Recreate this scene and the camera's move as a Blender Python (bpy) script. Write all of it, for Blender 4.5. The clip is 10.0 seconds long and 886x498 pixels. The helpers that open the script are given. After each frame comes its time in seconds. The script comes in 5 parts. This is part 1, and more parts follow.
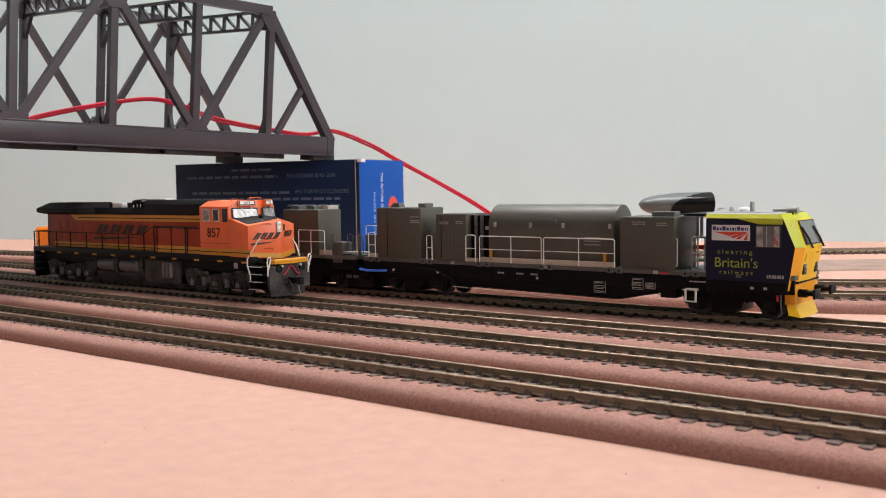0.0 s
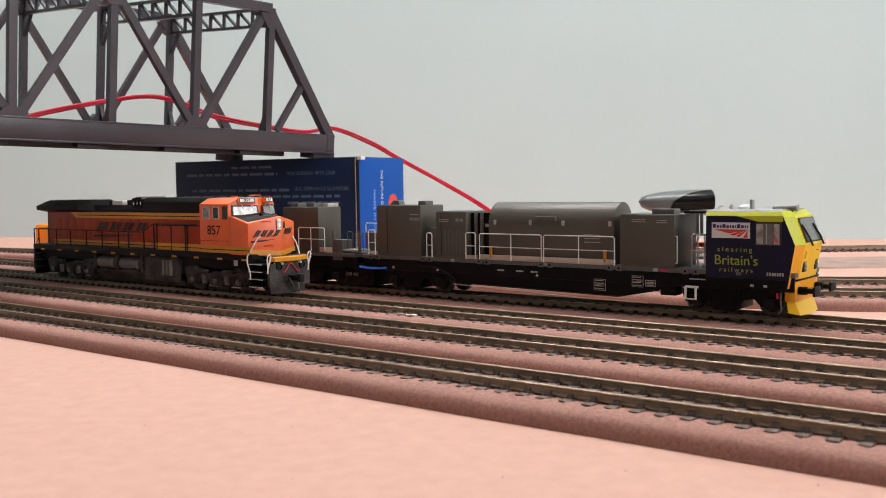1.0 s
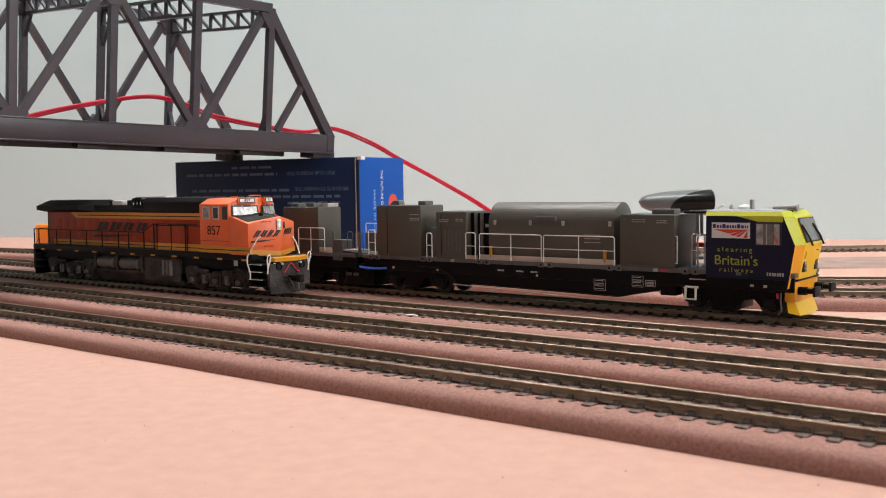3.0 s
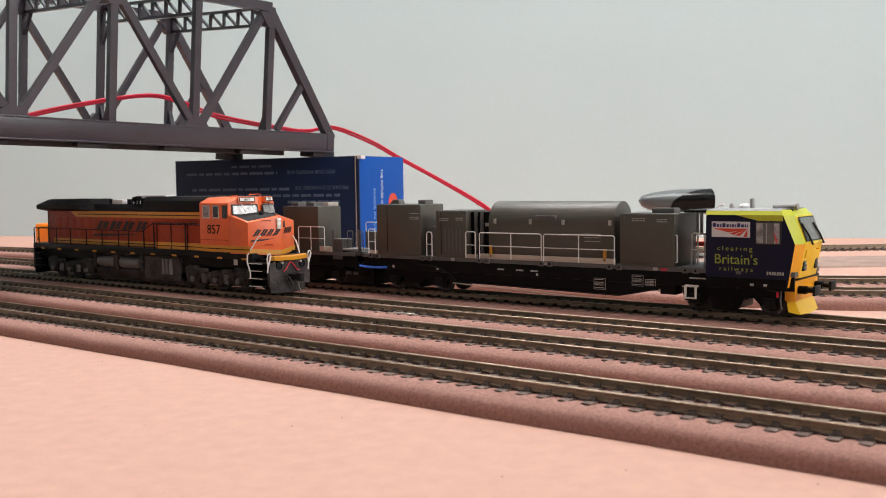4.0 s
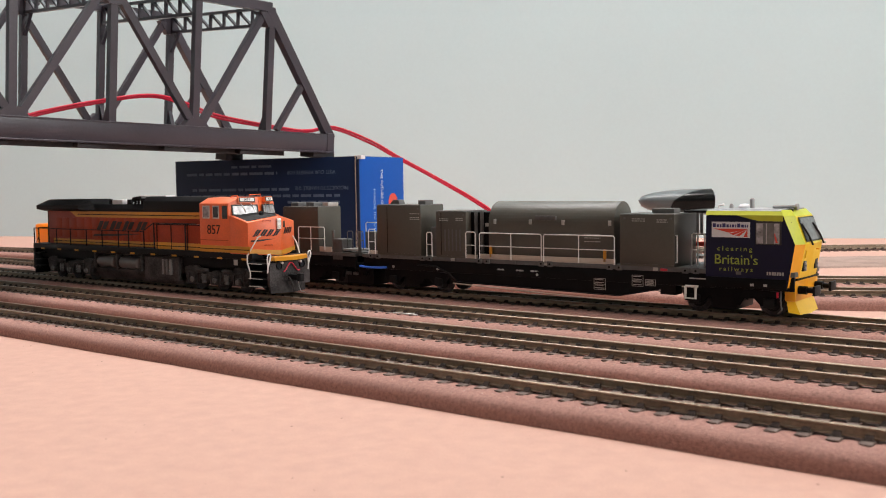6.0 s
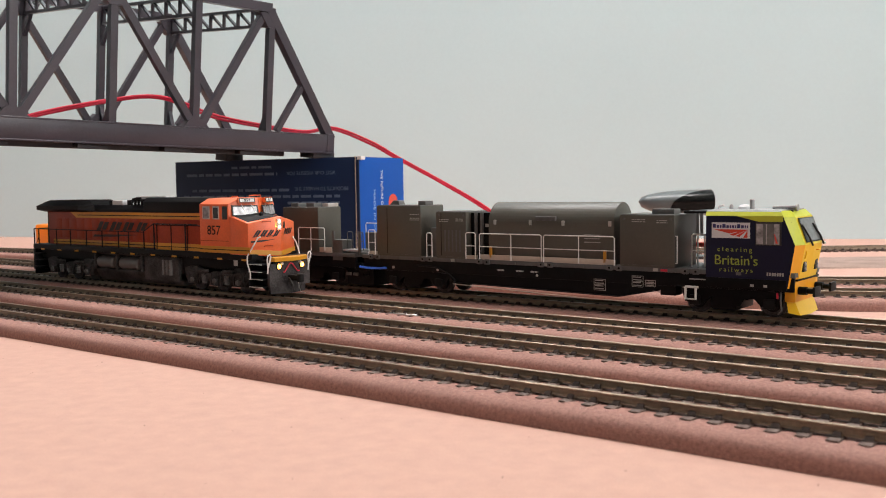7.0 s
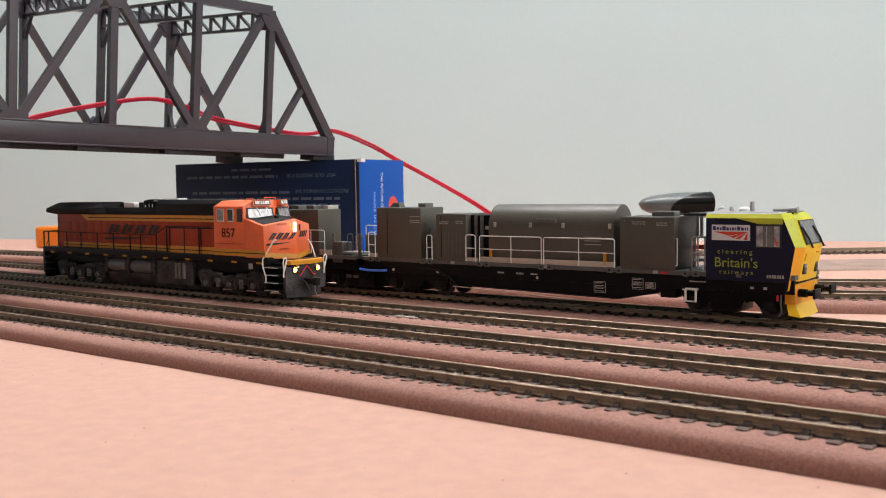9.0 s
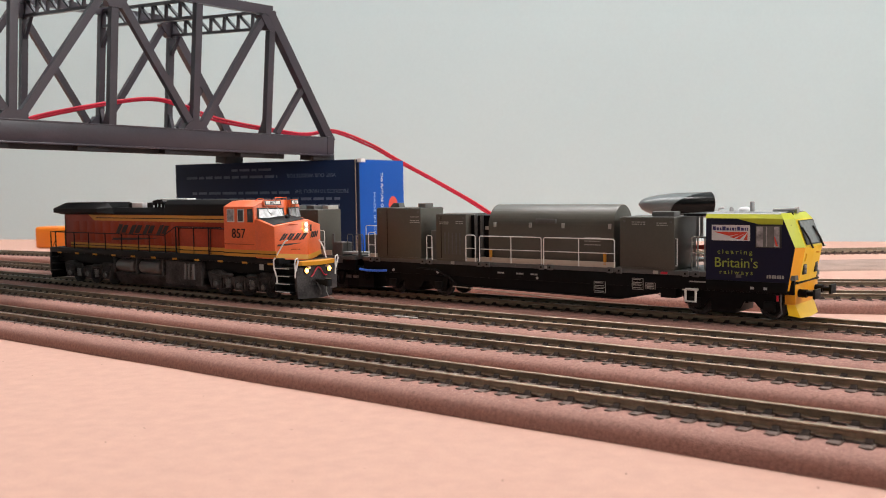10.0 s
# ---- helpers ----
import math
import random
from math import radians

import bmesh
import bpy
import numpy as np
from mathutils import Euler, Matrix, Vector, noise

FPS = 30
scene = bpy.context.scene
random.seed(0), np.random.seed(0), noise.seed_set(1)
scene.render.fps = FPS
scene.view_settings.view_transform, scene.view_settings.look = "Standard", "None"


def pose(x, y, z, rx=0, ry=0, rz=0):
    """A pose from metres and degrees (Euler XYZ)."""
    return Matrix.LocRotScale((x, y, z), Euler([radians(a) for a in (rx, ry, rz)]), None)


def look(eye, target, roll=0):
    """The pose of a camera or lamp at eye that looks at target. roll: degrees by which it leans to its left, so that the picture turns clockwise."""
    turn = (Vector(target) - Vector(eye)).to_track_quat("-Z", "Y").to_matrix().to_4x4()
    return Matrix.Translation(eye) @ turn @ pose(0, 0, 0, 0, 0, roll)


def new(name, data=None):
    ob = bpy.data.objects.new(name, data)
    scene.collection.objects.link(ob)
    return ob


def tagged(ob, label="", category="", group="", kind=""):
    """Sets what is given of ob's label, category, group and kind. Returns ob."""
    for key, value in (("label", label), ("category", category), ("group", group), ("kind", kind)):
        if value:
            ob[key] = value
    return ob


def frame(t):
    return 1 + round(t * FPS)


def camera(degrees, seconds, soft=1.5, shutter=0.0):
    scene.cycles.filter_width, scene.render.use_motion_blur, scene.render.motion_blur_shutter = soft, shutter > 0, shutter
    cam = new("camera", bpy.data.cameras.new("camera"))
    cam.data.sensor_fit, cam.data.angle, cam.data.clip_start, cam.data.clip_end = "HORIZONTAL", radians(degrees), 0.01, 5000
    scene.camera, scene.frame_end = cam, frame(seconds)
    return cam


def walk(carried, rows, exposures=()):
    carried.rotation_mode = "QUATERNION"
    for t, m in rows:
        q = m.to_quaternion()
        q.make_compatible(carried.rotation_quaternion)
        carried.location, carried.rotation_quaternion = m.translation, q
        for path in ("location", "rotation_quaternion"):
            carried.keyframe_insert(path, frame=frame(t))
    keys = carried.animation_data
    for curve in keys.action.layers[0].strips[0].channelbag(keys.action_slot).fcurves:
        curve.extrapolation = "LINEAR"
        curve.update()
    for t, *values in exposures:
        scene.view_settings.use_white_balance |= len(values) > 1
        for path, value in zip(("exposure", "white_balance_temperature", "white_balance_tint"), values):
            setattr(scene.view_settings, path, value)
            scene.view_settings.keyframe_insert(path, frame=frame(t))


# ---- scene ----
MM = 0.001
EYE = Vector((0, 0, 0.0695))
YAW, PITCH, ROLL = 37.81, 3.771, -0.873


def aim(t, dip):
    """The camera's row at t, tilted down by dip degrees more than at the start."""
    a, p = radians(YAW), radians(PITCH + dip)
    way = Vector((-math.sin(a) * math.cos(p), math.cos(a) * math.cos(p), -math.sin(p)))
    return t, look(EYE, EYE + way, ROLL)


cam = camera(49.78, 10.0, 0.95)
cam.data.dof.use_dof = True
cam.data.dof.focus_distance = 0.47
cam.data.dof.aperture_fstop = 36.0
walk(cam, [aim(0, 0.000), aim(0.5, 0.044), aim(1, 0.149), aim(1.5, 0.203), aim(2, 0.193), aim(2.5, 0.146), aim(3.2, 0.142), aim(4, 0.203), aim(4.5, 0.349), aim(5, 0.298), aim(5.5, 0.234), aim(6.2, 0.176), aim(7, 0.149), aim(7.5, 0.149), aim(8, 0.102), aim(8.5, 0.051), aim(9, 0.010), aim(9.5, 0.000), aim(10, 0.000)])

# ---- light ----
world = bpy.data.worlds.new("world")
scene.world = world
world.use_nodes = True
world.node_tree.nodes["Background"].inputs[0].default_value = (0.8, 0.9, 1.0, 1)
world.node_tree.nodes["Background"].inputs[1].default_value = 0.01

TURN = pose(0, 0, 0, 0, 0, 20.5)  # the turn of the room against the tracks


def room(a, d, z):
    return TURN @ Vector((a, d, z))


def area_lamp(name, at, target, sx, sy, watts, colour):
    data = bpy.data.lights.new(name, "AREA")
    data.shape, data.size, data.size_y, data.energy, data.color = "RECTANGLE", sx, sy, watts, colour
    ob = new(name, data)
    ob.matrix_world = look(at, target)
    return ob


area_lamp("ceiling_lamp", room(-0.4, 0.85, 1.53), room(-0.4, 0.7, 0), 1.4, 0.45, 30, (1.0, 0.96, 0.97))
# Area lamp out of view on the right, lights the right-facing sides
area_lamp("side_light", room(2.34, -0.3, 0.75), room(0, 0.3, 0.05), 1.3, 1.3, 62, (1.0, 0.98, 0.97))
scene.view_settings.exposure = 0.0


# ---- materials ----
def mat(name, colour, rough=0.5, metal=0.0, grain=0.15, scale=400.0, bump=0.1, coarse=25.0, dark=None, spec=0.5, emit=None, depth=0.0002):
    """A procedural surface: base colour varied by a fine and a coarse noise, with relief."""
    m = bpy.data.materials.new(name)
    m.use_nodes = True
    n, l = m.node_tree.nodes, m.node_tree.links
    b = n["Principled BSDF"]
    b.inputs["Roughness"].default_value, b.inputs["Metallic"].default_value = rough, metal
    b.inputs["Specular IOR Level"].default_value = spec
    co = n.new("ShaderNodeTexCoord")
    fine, big = n.new("ShaderNodeTexNoise"), n.new("ShaderNodeTexNoise")
    fine.inputs["Scale"].default_value, big.inputs["Scale"].default_value = scale, coarse
    fine.inputs["Detail"].default_value = big.inputs["Detail"].default_value = 4
    add = n.new("ShaderNodeMath")
    add.operation = "MULTIPLY_ADD"
    add.inputs[1].default_value = 0.6
    half = n.new("ShaderNodeMath")
    half.operation = "MULTIPLY"
    half.inputs[1].default_value = 0.4
    ramp = n.new("ShaderNodeMix")
    ramp.data_type = "RGBA"
    lo = dark or tuple(c * (1 - 2 * grain) for c in colour)
    hi = tuple(min(1, c * (1 + (grain if dark is None else 0.3 * grain))) for c in colour)
    ramp.inputs[6].default_value, ramp.inputs[7].default_value = (*lo, 1), (*hi, 1)
    bmp = n.new("ShaderNodeBump")
    bmp.inputs["Strength"].default_value, bmp.inputs["Distance"].default_value = bump, depth
    for k in (fine, big):
        l.new(co.outputs["Object"], k.inputs["Vector"])
    l.new(fine.outputs[0], half.inputs[0])
    l.new(big.outputs[0], add.inputs[0])
    l.new(half.outputs[0], add.inputs[2])
    stretch = n.new("ShaderNodeMapRange")
    stretch.inputs[1].default_value, stretch.inputs[2].default_value = 0.32, 0.68
    l.new(add.outputs[0], stretch.inputs[0])
    l.new(stretch.outputs[0], ramp.inputs[0])
    l.new(ramp.outputs[2], b.inputs["Base Color"])
    l.new(fine.outputs[0], bmp.inputs["Height"])
    l.new(bmp.outputs[0], b.inputs["Normal"])
    if emit:
        b.inputs["Emission Color"].default_value, b.inputs["Emission Strength"].default_value = (*emit[0], 1), emit[1]
    return m


M_TABLE = mat("painted_board", (0.555, 0.335, 0.268), 0.75, grain=0.05, scale=1400, coarse=160, bump=0.3, spec=0.25)
M_WALL = mat("wall_paint", (0.60, 0.738, 0.76), 0.85, grain=0.015, scale=300, coarse=3, bump=0.05, spec=0.2)
# Out-of-view south and west walls, darkened to cut bounce onto the near sides
M_UNSEEN_WALL = mat("unseen_wall_grey", (0.34, 0.40, 0.41), 0.85, grain=0.05, scale=300, coarse=3, spec=0.2)
M_CEIL = mat("ceiling_paint", (0.8, 0.79, 0.76), 0.9, grain=0.02, spec=0.2)
# Out-of-view floor, kept dark to lower the fill from below
M_UNSEEN_FLOOR = mat("unseen_floor_brown", (0.14, 0.12, 0.105), 0.95, grain=0.2, scale=300)
M_BED = mat("foam_bed", (0.385, 0.203, 0.165), 0.9, grain=0.2, scale=2600, coarse=900, bump=0.6, depth=0.0006, spec=0.3)
M_GRIT = mat("board_grit", (0.30, 0.17, 0.13), 0.8, grain=0.4, scale=90, coarse=30)
M_CHAIR = mat("rail_chair_plastic", (0.04, 0.027, 0.022), 0.75, grain=0.3, spec=0.12)
M_TIE = mat("tie_plastic", (0.16, 0.115, 0.097), 0.75, grain=0.35, scale=1500, coarse=200, spec=0.22)
M_RAIL = mat("dull_nickel_silver", (0.27, 0.205, 0.14), 0.36, metal=0.5, grain=0.2, scale=700, coarse=40)
M_STRIP = mat("grey_brown_strip", (0.36, 0.255, 0.215), 0.9, grain=0.15, scale=700, coarse=60, bump=0.3, spec=0.2)
M_BRIDGE = mat("bridge_plastic", (0.046, 0.036, 0.049), 0.3, spec=0.7, grain=0.15, scale=900, coarse=30, bump=0.25)
M_BRIDGE_D = mat("bridge_floor_plastic", (0.03, 0.027, 0.03), 0.55, grain=0.2, scale=900)
# One blue card: shade put into the long side, light into the end
M_BOX_SHADED = mat("shaded_blue_card", (0.003, 0.018, 0.068), 0.55, grain=0.12, scale=600, coarse=20)
M_BOX_LIT = mat("lit_blue_card", (0.002, 0.085, 0.42), 0.6, spec=0.25, grain=0.06, scale=600, coarse=20)
M_PRINT = mat("pale_stencil", (0.42, 0.41, 0.38), 0.6, grain=0.15)
M_WHITE = mat("white_print", (0.75, 0.75, 0.76), 0.5, grain=0.05)
M_PALE = mat("faded_print", (0.14, 0.18, 0.27), 0.6, grain=0.15)
M_CARDRAW = mat("raw_card_edge", (0.55, 0.42, 0.32), 0.9, grain=0.2)
M_RED = mat("red_insulation", (0.62, 0.02, 0.05), 0.32, grain=0.06, scale=500, coarse=60)
M_REDP = mat("red_print", (0.7, 0.06, 0.03), 0.45, grain=0.05)
# Lit cab orange, then a darker copy with the bridge's shade painted in
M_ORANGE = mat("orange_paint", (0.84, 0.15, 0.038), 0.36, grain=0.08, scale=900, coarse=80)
M_ORANGE_SHADED = mat("shaded_orange_paint", (0.40, 0.050, 0.014), 0.4, grain=0.14, scale=900, coarse=80, spec=0.25)
M_YELLOW = mat("yellow_paint", (0.66, 0.29, 0.02), 0.4, grain=0.06)
M_BLACK = mat("black_paint", (0.006, 0.006, 0.007), 0.5, grain=0.2, scale=900, spec=0.2)
M_SILL = mat("dark_grey_plastic", (0.016, 0.0155, 0.016), 0.55, grain=0.25, scale=700, spec=0.14)
M_TRUCK = mat("weathered_grey_plastic", (0.075, 0.069, 0.068), 0.6, grain=0.4, scale=900, coarse=120, spec=0.18)
# Opaque pale grey, mottled to stand in for reflections in the glazing
M_GLASS = mat("mottled_pale_plastic", (0.36, 0.355, 0.36), 0.1, grain=0.35, scale=500, coarse=260, spec=0.7)
M_DGLASS = mat("dark_glazing", (0.03, 0.033, 0.036), 0.1, grain=0.05, spec=0.7)
M_RUBBER = mat("black_gasket", (0.01, 0.01, 0.01), 0.6)
M_WIRE = mat("white_wire", (0.78, 0.76, 0.72), 0.4, grain=0.05)
M_STEEL = mat("bright_steel", (0.6, 0.58, 0.55), 0.3, metal=0.9, grain=0.1)
M_CONT = mat("olive_grey_paint", (0.083, 0.077, 0.062), 0.42, grain=0.07, scale=700, coarse=40)
M_DECK = mat("grey_deck", (0.11, 0.108, 0.104), 0.55, grain=0.15)
M_UNDER = mat("black_underframe", (0.005, 0.005, 0.006), 0.5, grain=0.3, spec=0.14)
M_NAVY = mat("navy_paint", (0.006, 0.008, 0.034), 0.35, grain=0.08, spec=0.25)
M_LIME = mat("lime_paint", (0.54, 0.57, 0.03), 0.38, grain=0.04)
M_CABYEL = mat("cab_yellow_paint", (0.85, 0.50, 0.01), 0.38, grain=0.04)
M_CABORANGE = mat("warm_yellow_paint", (0.85, 0.36, 0.01), 0.38, grain=0.04)
M_GREY = mat("grey_roof_paint", (0.34, 0.34, 0.34), 0.45, grain=0.06)
M_LIMETXT = mat("lime_print", (0.35, 0.42, 0.05), 0.5)
M_BLUEL = mat("blue_plastic", (0.03, 0.16, 0.75), 0.4)
M_TOOL = mat("bright_orange_plastic", (0.9, 0.24, 0.005), 0.35, grain=0.04)
M_SHELL = mat("grey_gloss_shell", (0.115, 0.13, 0.132), 0.36, grain=0.05, coarse=20)
M_SHELLD = mat("black_gloss_shell", (0.01, 0.011, 0.011), 0.15, grain=0.1)
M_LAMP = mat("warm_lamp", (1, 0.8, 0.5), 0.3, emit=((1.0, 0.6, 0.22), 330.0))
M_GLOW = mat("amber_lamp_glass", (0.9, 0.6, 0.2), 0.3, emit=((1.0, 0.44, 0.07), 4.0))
M_NUMB = mat("white_number_board", (0.8, 0.78, 0.74), 0.4, grain=0.04)
M_CEILLAMP = mat("lamp_diffuser", (0.9, 0.9, 0.88), 0.5, emit=((1.0, 0.9, 0.8), 3.0))


# ---- modelling helpers, in millimetres ----
def bm_new():
    return bmesh.new()


def block(bm, x0, x1, y0, y1, z0, z1, bev=0.0):
    vs = [bm.verts.new((x, y, z)) for x in (x0, x1) for y in (y0, y1) for z in (z0, z1)]
    fs = [bm.faces.new([vs[i] for i in q]) for q in ((0, 1, 3, 2), (4, 6, 7, 5), (0, 4, 5, 1), (2, 3, 7, 6), (0, 2, 6, 4), (1, 5, 7, 3))]
    if bev:
        es = list({e for f in fs for e in f.edges})
        bmesh.ops.bevel(bm, geom=es, offset=bev, segments=2, profile=0.6, affect="EDGES")
    return bm


def prism(bm, outline, axis, a, b, bev=0.0):
    """An outline in the two other axes, drawn out along one axis from a to b."""
    def at(p, c):
        return {"x": (c, p[0], p[1]), "y": (p[0], c, p[1]), "z": (p[0], p[1], c)}[axis]
    lo, hi = [bm.verts.new(at(p, a)) for p in outline], [bm.verts.new(at(p, b)) for p in outline]
    n = len(outline)
    fs = [bm.faces.new(lo), bm.faces.new(hi[::-1])]
    for i in range(n):
        fs.append(bm.faces.new((lo[i], hi[i], hi[(i + 1) % n], lo[(i + 1) % n])))
    bmesh.ops.recalc_face_normals(bm, faces=fs)
    if bev:
        es = list({e for f in fs for e in f.edges})
        bmesh.ops.bevel(bm, geom=es, offset=bev, segments=2, profile=0.6, affect="EDGES")
    return bm


def tube(bm, points, r, seg=8):
    """A round bar bent through the points."""
    pts = [Vector(p) for p in points]
    rings, up = [], None
    for i, p in enumerate(pts):
        d = (pts[min(i + 1, len(pts) - 1)] - pts[max(i - 1, 0)]).normalized()
        side = d.cross(Vector((0, 0, 1)) if abs(d.z) < 0.9 else Vector((1, 0, 0))).normalized()
        if up is not None and side.dot(up) < 0:
            side = -side
        up = side
        other = d.cross(side)
        rings.append([bm.verts.new(p + r * (math.cos(2 * math.pi * k / seg) * side + math.sin(2 * math.pi * k / seg) * other)) for k in range(seg)])
    fs = [bm.faces.new(rings[0]), bm.faces.new(rings[-1][::-1])]
    for a, b in zip(rings, rings[1:]):
        for k in range(seg):
            fs.append(bm.faces.new((a[k], b[k], b[(k + 1) % seg], a[(k + 1) % seg])))
    bmesh.ops.recalc_face_normals(bm, faces=fs)
    return bm


def lathe(bm, profile, centre, axis="x", seg=20):
    """A turned body: profile of (along, radius) about an axis through centre."""
    rings = []
    for a, r in profile:
        ring = []
        for k in range(seg):
            c, s = r * math.cos(2 * math.pi * k / seg), r * math.sin(2 * math.pi * k / seg)
            q = {"x": (a, c, s), "y": (c, a, s), "z": (c, s, a)}[axis]
            ring.append(bm.verts.new(Vector(centre) + Vector(q)))
        rings.append(ring)
    fs = [bm.faces.new(rings[0]), bm.faces.new(rings[-1])]
    for a, b in zip(rings, rings[1:]):
        for k in range(seg):
            fs.append(bm.faces.new((a[k], b[k], b[(k + 1) % seg], a[(k + 1) % seg])))
    bmesh.ops.recalc_face_normals(bm, faces=fs)
    return bm


def beam(bm, p, q, w, d, side=(0, 1, 0)):
    """A square bar from p to q: w wide in the plane, d deep along side."""
    p, q, s = Vector(p), Vector(q), Vector(side).normalized()
    a = (q - p).normalized().cross(s).normalized()
    vs = [bm.verts.new(c + i * a * w / 2 + j * s * d / 2) for c in (p, q) for i in (-1, 1) for j in (-1, 1)]
    fs = [bm.faces.new([vs[i] for i in k]) for k in ((0, 1, 3, 2), (4, 6, 7, 5), (0, 4, 5, 1), (2, 3, 7, 6), (0, 2, 6, 4), (1, 5, 7, 3))]
    bmesh.ops.recalc_face_normals(bm, faces=fs)
    return bm


def mesh_of(name, bm, material, smooth=True):
    bmesh.ops.scale(bm, vec=(MM, MM, MM), verts=bm.verts)
    me = bpy.data.meshes.new(name)
    bm.to_mesh(me)
    bm.free()
    me.materials.append(material)
    if smooth:
        me.shade_smooth()
        me.set_sharp_from_angle(angle=radians(32))
    return me


def part(name, bm, material, parent=None, label=""):
    ob = new(name, mesh_of(name, bm, material))
    ob.parent = parent
    return tagged(ob, label)


def thing(name, at, label, category, group="", rz=0.0, rx=0.0, ry=0.0):
    ob = new(name)
    ob.empty_display_size = 0.01
    ob.matrix_world = pose(at[0] * MM, at[1] * MM, at[2] * MM, rx, ry, rz)
    return tagged(ob, label, category, group)


def letters(name, text, size, m, material, parent, label="", stretch=1.0, thick=0.06, track=1.0):
    """Printed words as thin raised letters; size is the height of a capital, in mm."""
    cu = bpy.data.curves.new(name, "FONT")
    cu.body, cu.size, cu.extrude, cu.resolution_u, cu.space_character = text, size * 1.38, thick, 3, track
    cu.align_x = "CENTER"
    tmp = new(name, cu)
    me = bpy.data.meshes.new_from_object(tmp.evaluated_get(bpy.context.evaluated_depsgraph_get()))
    bpy.data.objects.remove(tmp)
    me.transform(Matrix.Diagonal((MM * stretch, MM, MM, 1)))
    me.materials.clear()
    me.materials.append(material)
    ob = new(name, me)
    ob.parent = parent
    ob.matrix_basis = m
    return tagged(ob, label)


def mpose(x, y, z, rx=0, ry=0, rz=0):
    return pose(x * MM, y * MM, z * MM, rx, ry, rz)


# ---- the room ----
def slab(name, a0, a1, d0, d1, z0, z1, material, label, category):
    bm = block(bm_new(), a0 * 1000, a1 * 1000, d0 * 1000, d1 * 1000, z0 * 1000, z1 * 1000)
    ob = part(name, bm, material)
    ob.matrix_world = TURN
    return tagged(ob, label, category, kind="structure")


WALL_D = 1.165
slab("floor", -2.2, 2.4, -2.6, 1.4, -0.95, -0.9, M_UNSEEN_FLOOR, "unseen brown floor of the hobby room, darkened to cut bounced light", "floor")
slab("ceiling", -2.2, 2.4, -2.6, 1.4, 1.6, 1.65, M_CEIL, "plain white ceiling of the hobby room", "ceiling")
slab("wall_north", -2.2, 2.4, WALL_D, WALL_D + 0.1, -0.9, 1.6, M_WALL, "pale grey-green painted plaster wall behind the layout", "wall")
slab("wall_south", -2.2, 2.4, -2.7, -2.6, -0.9, 1.6, M_UNSEEN_WALL, "unseen grey wall, darkened to cut bounced light", "wall")
slab("wall_west", -2.3, -2.2, -2.6, 1.27, -0.9, 1.6, M_UNSEEN_WALL, "unseen grey wall, darkened to cut bounced light", "wall")
slab("wall_east", 2.4, 2.5, -2.6, 1.27, -0.9, 1.6, M_WALL, "pale grey-green painted plaster wall", "wall")
slab("layout_table", -1.9, 1.5, -0.45, WALL_D, -0.018, 0.0, M_TABLE, "flat pinkish-tan painted layout board against the wall", "table")
for a in (-1.75, 1.35):
    for d in (-0.35, 1.05):
        slab("trim", a - 0.04, a + 0.04, d - 0.04, d + 0.04, -0.9, -0.018, M_CARDRAW, "plain wooden leg under the layout board", "table leg")
fixture = part("ceiling_light", block(bm_new(), -1150, 350, 600, 1100, 1545, 1600, 8), M_CEILLAMP)
fixture.matrix_world = TURN
tagged(fixture, "flat white rectangular ceiling light fixture", "ceiling light")


# Window frame out of view, added around the lamp in the side wall
def window():
    bm = bm_new()
    for y0, y1, z0, z1 in ((-680, 680, -60, 0), (-680, 680, 1340, 1400), (-680, -620, 0, 1340), (620, 680, 0, 1340), (-25, 25, 0, 1340)):
        block(bm, -30, 30, y0, y1, z0, z1, 3)
    ob = part("window_1", bm, M_CEIL)
    ob.matrix_world = TURN @ pose(2.39, -0.3, 0.08)
    return tagged(ob, "unseen white window frame added round the side light", "window", kind="structure")


window()


def poly(bm, verts, faces):
    vs = [bm.verts.new(v) for v in verts]
    fs = [bm.faces.new([vs[i] for i in f]) for f in faces]
    bmesh.ops.recalc_face_normals(bm, faces=fs)
    return bm


def plate(bm, quad, thick):
    """A thin plate on four or more corner points, raised by thick along their normal."""
    q = [Vector(p) for p in quad]
    n = (q[1] - q[0]).cross(q[2] - q[0]).normalized() * thick
    k = len(q)
    lo, hi = [bm.verts.new(p) for p in q], [bm.verts.new(p + n) for p in q]
    fs = [bm.faces.new(lo), bm.faces.new(hi)]
    for i in range(k):
        fs.append(bm.faces.new((lo[i], lo[(i + 1) % k], hi[(i + 1) % k], hi[i])))
    bmesh.ops.recalc_face_normals(bm, faces=fs)
    return bm



# ---- tracks ----
RAIL = 9.0  # rail head above the board, mm


TIE_Z, TIE_TOP = 4.4, 6.1  # underside and top of a tie above the board, mm


def tie_mesh():
    bm = bm_new()
    prism(bm, [(-1.7, 0), (-1.55, 1.7), (1.55, 1.7), (1.7, 0)], "y", -14.0, 14.0)
    for y in (-8.25, 8.25):
        block(bm, -1.45, 1.45, y - 2.3, y + 2.3, 1.7, 1.95)
        for k in (-1, 1):
            prism(bm, [(y + k * 0.9, 1.9), (y + k * 2.2, 1.9), (y + k * 1.5, 2.55), (y + k * 0.8, 2.9)], "x", -1.0, 1.0)
    bm.faces.ensure_lookup_table()
    for f in bm.faces[6:]:
        f.material_index = 1
    me = mesh_of("tie", bm, M_TIE, smooth=False)
    me.materials.append(M_CHAIR)
    return me


TIE = tie_mesh()


